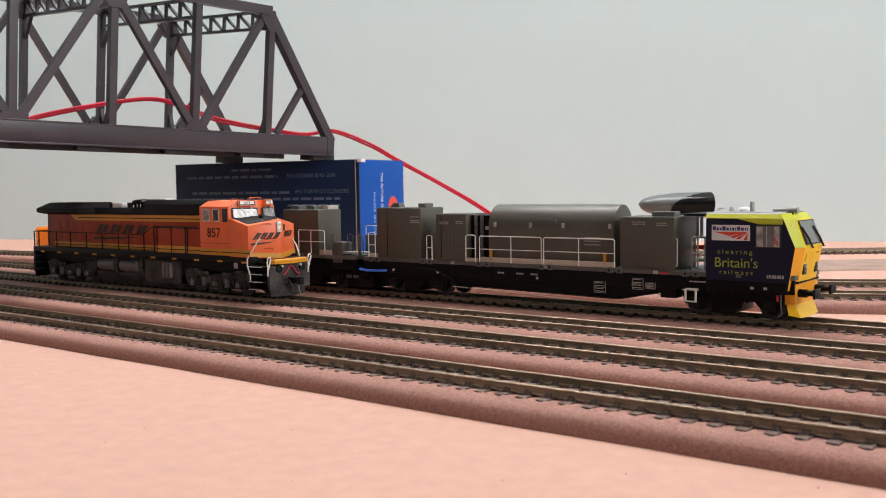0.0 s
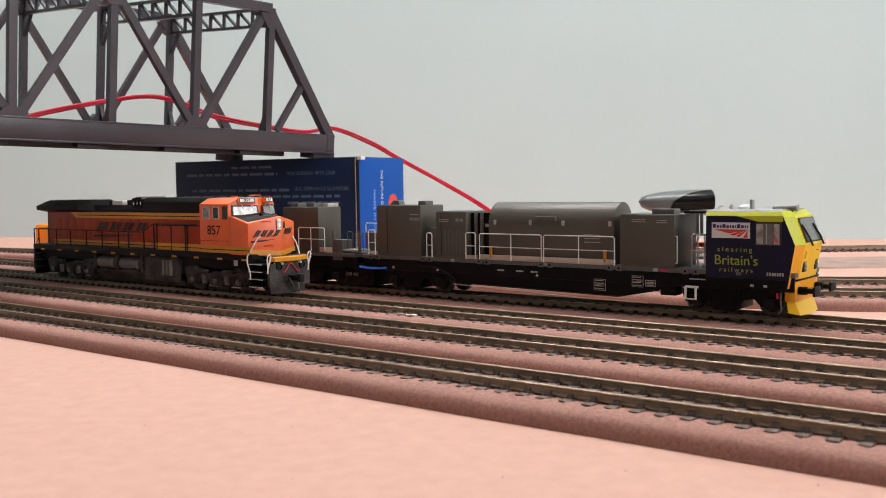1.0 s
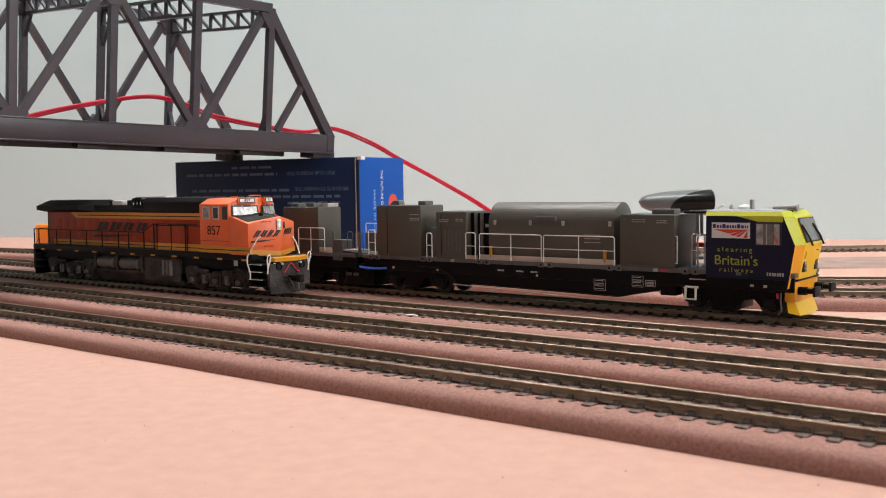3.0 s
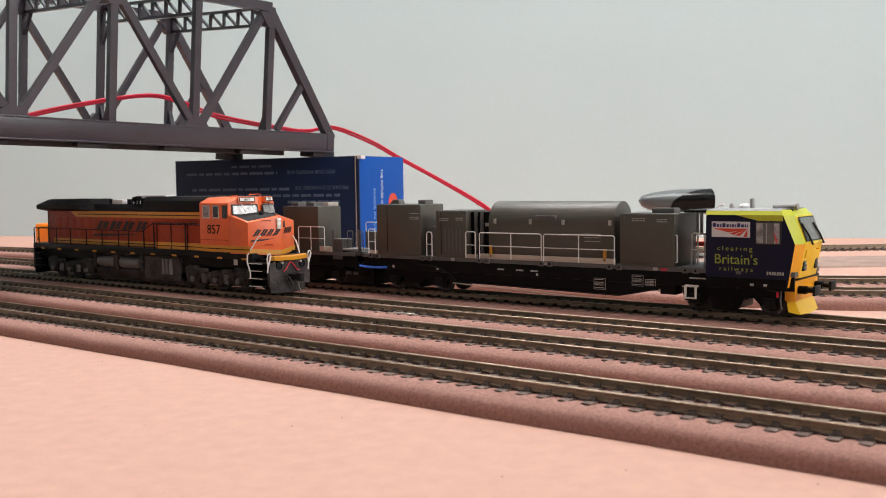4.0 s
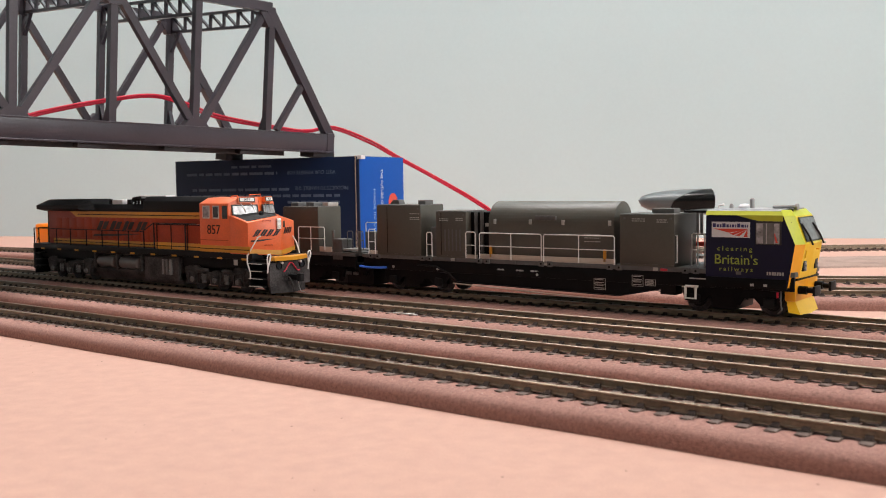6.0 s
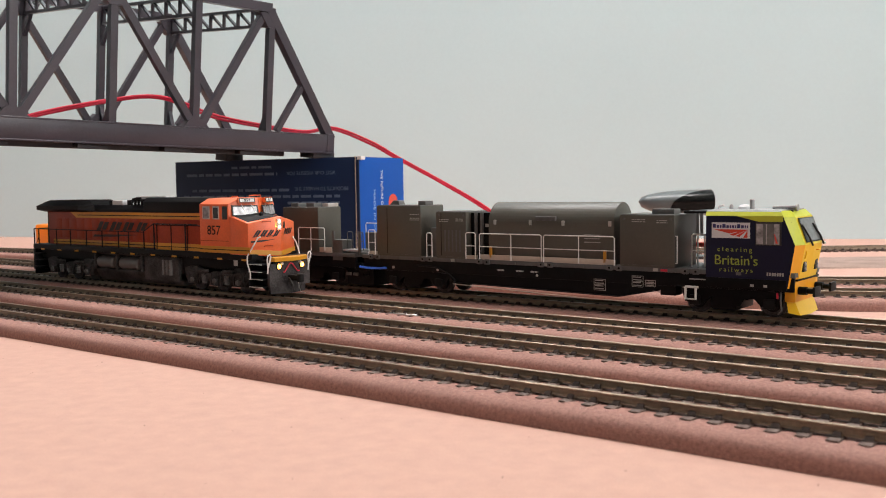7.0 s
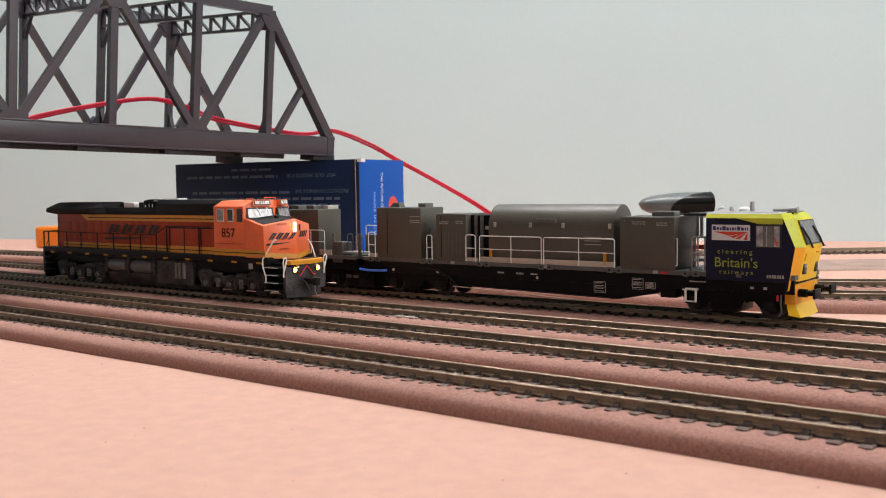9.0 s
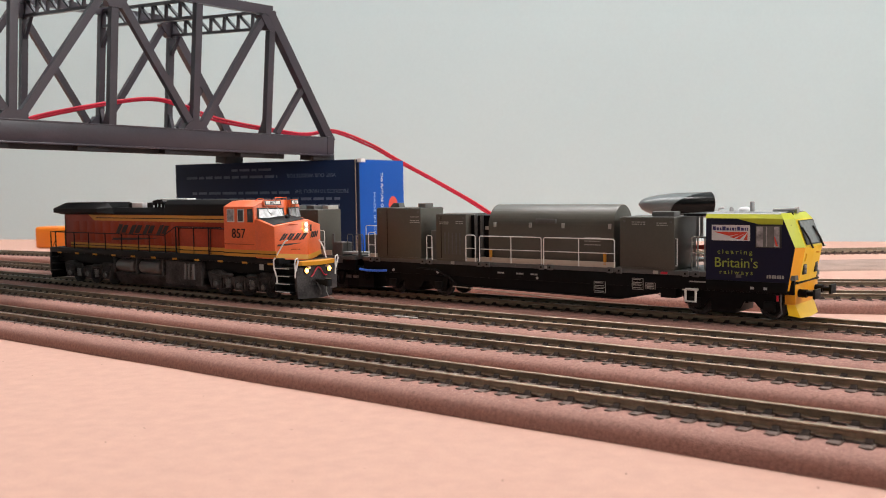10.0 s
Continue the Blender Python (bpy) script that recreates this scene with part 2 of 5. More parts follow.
def resample(points, step):
    """The line of points cut into even steps, each with its way along the line."""
    out, run = [], 0.0
    for a, b in zip(points, points[1:]):
        ln = (b - a).length
        k = max(1, round(ln / step))
        out += [(a.lerp(b, i / k), run + ln * i / k) for i in range(k)]
        run += ln
    return out + [(points[-1], run)]


def swept(rings, name, material):
    bm = bm_new()
    loops = [[bm.verts.new(v) for v in ring] for ring in rings]
    k = len(loops[0])
    for a, b in zip(loops, loops[1:]):
        for j in range(k):
            bm.faces.new((a[j], b[j], b[(j + 1) % k], a[(j + 1) % k]))
    bm.faces.new(loops[0])
    bm.faces.new(loops[-1][::-1])
    bmesh.ops.recalc_face_normals(bm, faces=list(bm.faces))
    return mesh_of(name, bm, material)


def bed_mesh(points, pitch, phase):
    """Moulded foam roadbed: the ties sit in a trough, and the foam swells up between their ends."""
    line = resample(points, 1.3)
    rings = []
    for i, (p, run) in enumerate(line):
        d = (line[min(i + 1, len(line) - 1)][0] - line[max(i - 1, 0)][0]).normalized()
        n = Vector((-d.y, d.x, 0))
        swell = 0.6 * (0.5 - 0.5 * math.cos(2 * math.pi * (run - phase) / pitch))
        ring = []
        for s in (-1, 1):
            w = 0.5 * noise.noise(Vector((run * 0.02, p.y * 0.02, 3 + s)))
            g = 0.35 * noise.noise(Vector((run * 0.4, p.y, s)))
            prof = [(24.1 + w, 0.0), (23.95 + w, 2.4), (23.4 + w, 4.2), (22.2 + w, 5.3), (20.0, 5.8 + 0.3 * g), (18.0, 5.95 + 0.6 * g), (15.2, 5.85 + swell + g), (13.6, 5.5 + swell + 0.6 * g), (12.2, 5.45 + 0.5 * swell), (6.0, 5.35 + 0.4 * swell)]
            side = [p + n * (s * o) + Vector((0, 0, z)) for o, z in prof]
            ring += side if s < 0 else side[::-1]
        rings.append(ring)
    return swept(rings, "roadbed", M_BED)


def low_strip(points):
    """A thin flat strip with eased edges."""
    rings = []
    for i, p in enumerate(points):
        d = (points[min(i + 1, len(points) - 1)] - points[max(i - 1, 0)]).normalized()
        n = Vector((-d.y, d.x, 0))
        rings.append([p + n * o + Vector((0, 0, z)) for o, z in ((-43, 0), (-42, 1.2), (-39, 2.0), (39, 2.0), (42, 1.2), (43, 0))])
    return swept(rings, "roadbed", M_STRIP)


def rail_mesh(points, off):
    prof = [(-1.15, 6.3), (-1.15, 6.6), (-0.55, 6.85), (-0.42, 8.0), (-0.66, 8.3), (-0.66, 8.85), (-0.45, 9.0), (0.45, 9.0), (0.66, 8.85), (0.66, 8.3), (0.42, 8.0), (0.55, 6.85), (1.15, 6.6), (1.15, 6.3)]
    bm = bm_new()
    rings = []
    for i, p in enumerate(points):
        d = (points[min(i + 1, len(points) - 1)] - points[max(i - 1, 0)]).normalized()
        n = Vector((-d.y, d.x, 0))
        rings.append([bm.verts.new(p + n * (off + o) + Vector((0, 0, z))) for o, z in prof])
    k = len(prof)
    fs = [bm.faces.new(rings[0]), bm.faces.new(rings[-1])]
    for a, b in zip(rings, rings[1:]):
        for j in range(k):
            fs.append(bm.faces.new((a[j], b[j], b[(j + 1) % k], a[(j + 1) % k])))
    bmesh.ops.recalc_face_normals(bm, faces=fs)
    return mesh_of("rail", bm, M_RAIL, smooth=False)


def track(points, label, pitch=7.5, phase=0.0, bed=True):
    if bed:
        tagged(new("roadbed", bed_mesh(points, pitch, phase)), "brown speckled foam roadbed strip with sloped shoulders", "roadbed", "roadbeds on the board", "structure")
    root = thing("model_track", (0, 0, 0 if bed else -TIE_Z), label, "model track", "tracks on the board")
    for off in (-8.25, 8.25):
        ob = new("rail", rail_mesh(points, off))
        ob.parent = root
        tagged(ob, "dull nickel-silver rail")
    for off in (-8.25, 8.25):
        bm = bm_new()
        rings = []
        for k, p in enumerate(points):
            d = (points[min(k + 1, len(points) - 1)] - points[max(k - 1, 0)]).normalized()
            n = Vector((-d.y, d.x, 0))
            rings.append([bm.verts.new(p + n * (off + o) + Vector((0, 0, z))) for o, z in ((-1.2, 4.5), (-1.2, 5.7), (1.2, 5.7), (1.2, 4.5))])
        for a, b in zip(rings, rings[1:]):
            for k in range(4):
                bm.faces.new((a[k], b[k], b[(k + 1) % 4], a[(k + 1) % 4]))
        bmesh.ops.recalc_face_normals(bm, faces=list(bm.faces))
        part("tie_web", bm, M_TIE, root, "dark plastic web under the rail")
    run, want = 0.0, phase
    for a, b in zip(points, points[1:]):
        step = (b - a).length
        while want <= run + step:
            p = a.lerp(b, (want - run) / step)
            ob = new("tie", TIE)
            ob.parent = root
            ob.matrix_basis = mpose(p.x, p.y, TIE_Z, 0, 0, math.degrees(math.atan2(b.y - a.y, b.x - a.x)) + random.uniform(-0.8, 0.8))
            want += pitch
        run += step
    return root


Y_D, Y_C, Y_B, Y_A = 250.9, 312.7, 365.4, 424.7
for y, words, ph in ((Y_D, "front track with brass-toned rails on dark plastic ties", 2.0), (Y_C, "track with brass-toned rails beside the locomotive's track", 5.0),
                     (Y_B, "track with brass-toned rails under the orange locomotive", 0.0), (Y_A, "track with brass-toned rails under the maintenance train", 4.0)):
    track([Vector((x, y + 0.5 * math.sin(x * 0.006 + y), 0)) for x in range(-1290, 271, 60)], words, phase=ph)
curve_r = [Vector((-430 + 12.0 * i, 514.6 + (max(0, -430 + 12.0 * i + 268) ** 2) / 600, 0)) for i in range(44)]
track(curve_r, "curving back track with brass-toned rails")
# a second curve runs beside the first, nearer the wall
curve_s = []
for i, p in enumerate(curve_r):
    along = (curve_r[min(i + 1, 43)] - curve_r[max(i - 1, 0)]).normalized()
    curve_s.append(p + Vector((-along.y, along.x, 0)) * 64)
track(curve_s, "outer curving back track with brass-toned rails", phase=3.0)
a0, d0 = Vector((math.cos(radians(YAW)), math.sin(radians(YAW)), 0)), Vector((-math.sin(radians(YAW)), math.cos(radians(YAW)), 0))
far = [d0 * 903 + a0 * s for s in range(60, 900, 60)]
track(far, "far track with dull rails laid flat near the wall", bed=False)
track([Vector((x, 509 + 0.12 * (x + 940), 0)) for x in range(-1360, -750, 60)], "far track end with dull rails behind the locomotive")
bare = tagged(new("roadbed", low_strip([d0 * 770 + a0 * s for s in range(60, 900, 60)])), "low flat grey-brown strip with no rails", "roadbed", "roadbeds on the board", "structure")


def metal_rod(x, y, z, ln, rz, words):
    ob = part("metal_rod", lathe(bm_new(), [(0, 0.3), (0.5, 0.4), (ln - 0.5, 0.4), (ln, 0.3)], (0, 0, 0), "x", 10), M_STEEL)
    ob.matrix_world = mpose(x, y, z, 0, 0, rz)
    return tagged(ob, words, "rod", "loose rods on the track")


metal_rod(-303, 350.4, 6.75, 15.5, -1.5, "bright thin steel rod lying on the tie ends")
metal_rod(-304, 369.0, 6.5, 16.0, -2.5, "bright thin steel rod lying between the rails")


def crumbs():
    """Loose pale crumbs of foam along the shoulders of the roadbeds."""
    bm = bm_new()
    rnd = random.Random(5)
    for k in range(500):
        y0 = rnd.choice((Y_D, Y_C, Y_B, Y_A))
        x, y = rnd.uniform(-520, -60), y0 - rnd.uniform(15.5, 19.5)
        r = rnd.uniform(0.1, 0.26)
        g = bmesh.ops.create_icosphere(bm, subdivisions=1, radius=r, matrix=Matrix.Translation((x, y, 5.85 + r * 0.4)) @ Matrix.Diagonal((1.4, 1, 0.7, 1)))
    ob = part("crumbs", bm, M_CRUMB)
    return tagged(ob, "pale pink foam crumbs scattered beside the ties", "crumbs", kind="stuff")


M_CRUMB = mat("pale_foam", (0.55, 0.40, 0.35), 0.9, grain=0.2, scale=2000)
crumbs()


def specks():
    """Grit and paint nibs on the bare board in front of the tracks."""
    bm = bm_new()
    rnd = random.Random(11)
    for k in range(60):
        x, y = rnd.uniform(-420, -20), rnd.uniform(90, 222)
        r = rnd.uniform(0.08, 0.2) * (0.5 + y / 260)
        bmesh.ops.create_icosphere(bm, subdivisions=1, radius=r, matrix=Matrix.Translation((x, y, r * 0.15)) @ Matrix.Diagonal((1.3, 1, 0.5, 1)))
    return tagged(part("grit", bm, M_GRIT), "brown grit specks on the bare board", "grit", kind="stuff")


specks()

# ---- bridge ----
BRIDGE = thing("truss_bridge", (-552.1, 569.5, 96.2), "dark grey plastic double-track truss bridge model propped on a blue carton", "bridge")
BRIDGE.matrix_world = mpose(-552.1, 569.5, 96.2, 0, 0, -7.36) @ pose(0, 0, 0, -1.24, 4.72, 0) @ Matrix.Scale(1.0608, 4)


def bridge():
    W, H, C, N = 142.0, 104.6, 13.0, 7
    for w, out, yo in ((0.0, 1, 0.0), (-W, -1, 0.0)):
        ys = [0, -64.5, -123.5, -183, -245, -306, -367, -428]
        end = -5.8
        part("bottom_chord", block(bm_new(), w - 4, w + 4, ys[N], end, 0, C, 0.6), M_BRIDGE, BRIDGE)
        part("chord_flange", block(bm_new(), w - 5, w + 5, ys[N], end + 0.5, -0.9, 0.3, 0.3), M_BRIDGE, BRIDGE)
        part("chord_flange", block(bm_new(), w - 4.6, w + 4.6, ys[N], end - 8, C - 0.6, C + 0.5, 0.2), M_BRIDGE, BRIDGE)
        part("end_block", block(bm_new(), w - 4.5, w + 4.5, end - 6, end + 0.6, 0.3, C + 1.0, 0.5), M_BRIDGE, BRIDGE)
        part("top_chord", beam(bm_new(), (w, ys[1] - 1, H - 4), (w, ys[N - 1], H - 4), 6.4, 7.0, (1, 0, 0)), M_BRIDGE, BRIDGE)
        part("end_post", beam(bm_new(), (w, ys[0] - 6.5, C - 3), (w, ys[1] - 2.5, H - 5.5), 6.4, 7.0, (1, 0, 0)), M_BRIDGE, BRIDGE)
        for n in range(1, N):
            y = ys[n]
            part("post", beam(bm_new(), (w, y, C - 2), (w, y, H - 4), 4.8, 5.2, (1, 0, 0)), M_BRIDGE, BRIDGE)
            if n % 2 == 0:
                part("gusset", prism(bm_new(), [(y - 10, C), (y + 10, C), (y + 4.5, C + 6), (y - 4.5, C + 6)], "x", w - 3.4, w + 3.4), M_BRIDGE, BRIDGE)
            else:
                part("top_gusset", prism(bm_new(), [(y - 11, H - 8), (y + (11 if n > 1 else 2), H - 8), (y + (4 if n > 1 else 3), H - 18), (y - 4, H - 18)], "x", w - 3.4, w + 3.4), M_BRIDGE, BRIDGE)
            part("knee", prism(bm_new(), [(w - out * 3, C), (w - out * 9, C), (w - out * 3, C + 12)], "y", y - 1.5, y + 1.5), M_BRIDGE, BRIDGE)
            if out < 0:
                part("portal_knee", beam(bm_new(), (w - out * 3, y, H - 32), (w - out * 14, y, H - 16), 2.0, 2.4), M_BRIDGE, BRIDGE)
        for n in range(2, N, 2):
            for m in (-1, 1):
                part("diagonal", beam(bm_new(), (w, ys[n] + (4.5 if m < 0 else -1.0 + 9.0 * (out - 1) / 2), C + 1), (w, ys[n + m] - (5.5 if m < 0 else 3.5 - 3.5 * out), H - 7), 4.7, 4.8, (1, 0, 0)), M_BRIDGE, BRIDGE)
        part("end_brace", beam(bm_new(), (w, ys[1] + 8.5, C + 1), (w, (ys[0] + ys[1]) / 2 - 1.5, C + 37), 3.7, 4.6, (1, 0, 0)), M_BRIDGE, BRIDGE)
    ys = [0, -64.5, -123.5, -183, -245, -306, -367, -428]
    for n in range(1, N):
        bm = bm_new()
        p, q = Vector((-4, ys[n], 0)), Vector((-W + 4, ys[n], 0))
        for z in (H - 4, H - 16):
            beam(bm, p + Vector((0, 0, z)), q + Vector((0, 0, z)), 2.0, 3)
        k = 7
        for i in range(k):
            a, b = p.lerp(q, i / k), p.lerp(q, (i + 1) / k)
            beam(bm, b + Vector((0, 0, H - 4)), a + Vector((0, 0, H - 16)), 1.4, 2.2)
            beam(bm, b + Vector((0, 0, H - 4)), b + Vector((0, 0, H - 16)), 1.5, 2.2)
        part("sway_brace", bm, M_BRIDGE, BRIDGE)
        part("floor_beam", block(bm_new(), -W, 0, ys[n] - 3, ys[n] + 3, -1.0, 9, 0.4), M_BRIDGE_D, BRIDGE)
    for x in (-28, -58, -100, -130):
        part("stringer", block(bm_new(), x - 2, x + 2, ys[N], -16, 0, 8), M_BRIDGE_D, BRIDGE)
    part("floor_plate", block(bm_new(), -W + 4, -4, ys[N], -14, 6.2, 7.8), M_BRIDGE_D, BRIDGE)
    for n in range(0, N):
        part("shoe", block(bm_new(), -13, 1, ys[n] - 22, ys[n] - 2, -4.2, -0.8, 0.5), M_BRIDGE_D, BRIDGE)
    part("support_foot", block(bm_new(), -16, -3, -22, -9, -5.0, 0.4, 0.4), M_BRIDGE_D, BRIDGE, "black packing block on the carton")
    part("support_foot", block(bm_new(), -101, -85, -44, -28, -12.4, 0.4, 0.4), M_BRIDGE_D, BRIDGE, "black packing block on the carton")
    for x in (-9, -54, -104, -149):
        part("under_beam", block(bm_new(), x - 3, x + 3, ys[N], -44, -4.6, 0.2, 0.3), M_BRIDGE_D, BRIDGE)


bridge()


# ---- carton ----
def carton():
    root = thing("carton", (-522.1, 564.2, 0), "blue cardboard model carton, long side coloured as shaded, end as lit", "box", rz=10.9)
    L, D, Hh = 191.0, 73.0, 92.0
    part("body", block(bm_new(), -L, -0.8, 0, D, 0, Hh, 0.5), M_BOX_SHADED, root)
    part("end_panel", block(bm_new(), -0.8, 0.3, 1.2, D - 0.2, 0, Hh - 0.3, 0.2), M_BOX_LIT, root, "blue printed end flap, light put into its colour")
    part("flap_edge", block(bm_new(), -0.6, 0.35, -0.2, 1.0, 0, Hh - 0.2, 0.15), M_BOX_SHADED, root, "folded card edge in the shaded blue")
    return root


carton()

# ---- locomotive ----
LOCO_X = -391.3
LOCO = thing("diesel_locomotive", (LOCO_X, Y_B, RAIL), "orange, black and yellow six-axle diesel locomotive model on the rails", "locomotive")
LOCO.scale = (0.993, 0.93, 0.902)
WHEELS = []


def on_plane(o, u, v, quad):
    return [Vector(o) + Vector(u) * a + Vector(v) * b for a, b in quad]


def wheel(parent, x, y, z, r, w, name="wheel"):
    s = 1 if y > 0 else -1
    bm = lathe(bm_new(), [(-w / 2 * s, r * 0.98), (w * 0.3 * s, r), (w * 0.32 * s, r * 0.82), (w * 0.45 * s, r * 0.78), (w * 0.5 * s, r * 0.3)], (0, 0, 0), "y", 24)
    for k in range(3):
        a = k * 2 * math.pi / 3
        lathe(bm, [(w * 0.46 * s, r * 0.12), (w * 0.56 * s, r * 0.1)], (r * 0.5 * math.cos(a), 0, r * 0.5 * math.sin(a)), "y", 8)
    ob = part(name, bm, M_TRUCK, parent)
    ob.matrix_basis = mpose(x, y, z)
    return ob


def logo_bars(name, o, u, v, length, high, parent, material, under=True):
    """A maker's mark reduced to four slanted blocks over a long tapering stroke."""
    bm = bm_new()
    w = length / 4.6
    for k, cut in enumerate((0.98, 1.02, 0.9, 0.86)):
        a = k * w * 1.2
        plate(bm, on_plane(o, u, v, [(a, 0), (a + w * cut * 0.36, 0), (a + w * cut * 0.36 + 0.7 * high, high), (a + 0.7 * high, high)]), 0.1)
        plate(bm, on_plane(o, u, v, [(a + w * cut * 0.5, high * 0.08), (a + w * cut * 0.9, high * 0.08), (a + w * cut * 0.9 + 0.62 * high, high * 0.95), (a + w * cut * 0.5 + 0.62 * high, high * 0.95)]), 0.1)
    if under:
        plate(bm, on_plane(o, u, v, [(-length * 0.08, -high * 0.75), (length * 0.35, -high * 0.68), (length * 0.9, -high * 0.36), (length * 0.34, -high * 0.42), (-length * 0.05, -high * 0.5)]), 0.08)
    return part(name, bm, material, parent, "dark brown printed mark of slanted bars")


def locomotive():
    R = LOCO
    # frame, walkway and end platforms
    part("frame", block(bm_new(), -238, -3, -13, 13, 15, 22, 0.4), M_SILL, R)
    part("walkway", block(bm_new(), -241, -12, -18, 18, 22, 25.8, 0.4), M_BLACK, R, "black walkway with raised edge")
    part("front_platform", block(bm_new(), -12, 0.5, -9, 18, 22, 24, 0.4), M_BLACK, R)
    for x in range(-231, -20, 21):
        part("edge_mark", block(bm_new(), x, x + 4.4, -18.15, -17.9, 21.5, 22.7), M_YELLOW, R, "yellow sill mark")
    # long hood, the bridge's shadow put into its darker orange
    hood = [(-11, 25.8), (-11, 50.4), (11, 50.4), (11, 25.8)]
    part("hood", prism(bm_new(), hood, "x", -231, -56.2, 0.3), M_ORANGE_SHADED, R, "orange long hood, bridge shade put into its colour")
    part("hood_roof", prism(bm_new(), [(-11.1, 50.4), (-11.1, 52.2), (-8.2, 55.3), (8.2, 55.3), (11.1, 52.2), (11.1, 50.4)], "x", -231, -56.2, 0.3), M_BLACK, R, "black hood roof")
    part("dynamic_brake_housing", prism(bm_new(), [(-11.3, 50.6), (-11.3, 57.5), (-8.8, 60.5), (8.8, 60.5), (11.3, 57.5), (11.3, 50.6)], "x", -120, -56.4, 0.5), M_BLACK, R)
    part("stripe", block(bm_new(), -196, -56.2, -11.2, -10.9, 46.0, 50.2), M_YELLOW, R, "yellow upper stripe")
    part("stripe", block(bm_new(), -225, -101, -11.2, -10.9, 26.2, 29.6), M_YELLOW, R, "yellow lower stripe")
    part("stripe_line", block(bm_new(), -225, -101, -11.3, -11.1, 27.6, 28.1), M_BLACK, R)
    part("stripe_line", block(bm_new(), -101, -56.2, -16.55, -16.4, 27.8, 28.3), M_BLACK, R)
    part("stripe", prism(bm_new(), [(-203, 50.2), (-196, 50.2), (-196, 46.0)], "y", -11.2, -10.9), M_YELLOW, R)
    part("stripe_line", block(bm_new(), -194, -56.2, -11.3, -11.1, 47.7, 48.3), M_BLACK, R)
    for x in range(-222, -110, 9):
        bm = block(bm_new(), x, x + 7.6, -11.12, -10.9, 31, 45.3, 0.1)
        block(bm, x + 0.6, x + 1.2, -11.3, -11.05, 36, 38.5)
        part("hood_door", bm, M_ORANGE_SHADED, R)
    part("cabinet", block(bm_new(), -101, -56.2, -16.2, 16.2, 25.8, 42.6, 0.4), M_ORANGE_SHADED, R, "orange equipment cabinet behind the cab")
    part("stripe", block(bm_new(), -101, -56.2, -16.45, -16.15, 25.9, 30.4), M_YELLOW, R)
    for x in (-100.5, -86.5, -71.0):
        part("door_seam", block(bm_new(), x, x + 0.7, -16.5, -16.1, 26, 42.6), M_BLACK, R)
    part("cabinet_lip", block(bm_new(), -101.3, -56.2, -16.6, -16.0, 42.0, 42.7), M_BLACK, R)
    # radiator
    bm = prism(bm_new(), [(-18.5, 51.8), (-18.5, 54.8), (-9, 58.6), (9, 58.6), (18.5, 54.8), (18.5, 51.8), (11.5, 50.2), (-11.5, 50.2)], "x", -234, -182, 0.35)
    part("radiator", bm, M_SILL, R, "dark grey overhanging radiator")
    for k in (-1, 1):
        part("radiator_lip", poly(bm_new(), [(-182, k * 18.5, 51.8), (-182, k * 18.5, 54.8), (-182, k * 9, 58.6), (-182, k * 11, 50.4), (-173, k * 11, 51), (-176, k * 10.5, 55.2)],
             [(0, 1, 2, 3), (0, 4, 5, 1), (1, 5, 2), (0, 3, 4), (3, 2, 5, 4)]), M_SILL, R)
    bm = bm_new()
    for k in range(22):
        block(bm, -231 + k * 2.2, -230 + k * 2.2, -9.5, 9.5, 58.3, 59.0)
    part("radiator_grille", bm, M_BLACK, R)
    part("rear_wall", block(bm_new(), -232.2, -231, -11, 11, 25.8, 51, 0.3), M_BLACK, R)
    # roof details
    # White colour stands in for glare reflected off the two hatches
    part("fan_cap", block(bm_new(), -158, -146.5, -8, 4, 55.2, 58.6, 0.5), M_WHITE, R, "roof hatch with its glare painted white")
    part("exhaust_stack", prism(bm_new(), [(-140, 61.4), (-112, 61.4), (-112, 55.2), (-134, 55.2)], "y", 1, 8, 0.4), M_WHITE, R, "exhaust hatch with its glare painted white")
    bm = block(bm_new(), -163, -158.5, -7, -3, 55, 58.4, 0.4)
    block(bm, -143, -139, -7, -5, 55, 58.8, 0.4)
    part("roof_vent", bm, M_BLACK, R)
    bm = bm_new()
    for x in (-133.0, -129.5, -126.0, -123.0):
        lathe(bm, [(54.8, 0.9), (57.6, 0.9), (58.2, 1.5), (59.2, 1.5), (59.6, 0.8)], (x, -7.6, 0), "z", 10)
    part("horn_cluster", bm, M_BLACK, R, "black row of roof fittings")
    part("horn", tube(bm_new(), [(-134, -8.6, 57), (-134, -8.6, 59.4), (-130, -8.6, 60.0), (-126, -8.6, 60.0)], 0.9), M_BLACK, R)
    # cab
    cab = [(-18.5, 25.8), (-18.5, 56.4), (-11.5, 59.8), (11.5, 59.8), (18.5, 56.4), (18.5, 25.8)]
    bm = bm_new()
    vs = []
    for x0, x1 in ((-56.2, None), (None, 1)):
        ring = []
        for y, z in cab:
            x = -56.2 if x0 is not None else (-28.8 + 6.9 * (1 - abs(y) / 18.5) - (max(0, z - 47) * 0.22))
            ring.append((x, y, z))
        vs.append(ring)
    mid = [(-21.9, 0, 25.8), (-25.1, 0, 60.2)]
    verts = vs[0] + vs[1] + mid + [(-56.2, 0, 60.2)]
    poly(bm, verts, [(0, 1, 2, 14, 3, 4, 5), (0, 6, 7, 1), (1, 7, 8, 2), (2, 8, 13, 14), (14, 13, 9, 3), (3, 9, 10, 4), (4, 10, 11, 5), (6, 12, 13, 8, 7), (12, 11, 10, 9, 13), (0, 5, 11, 12, 6)])
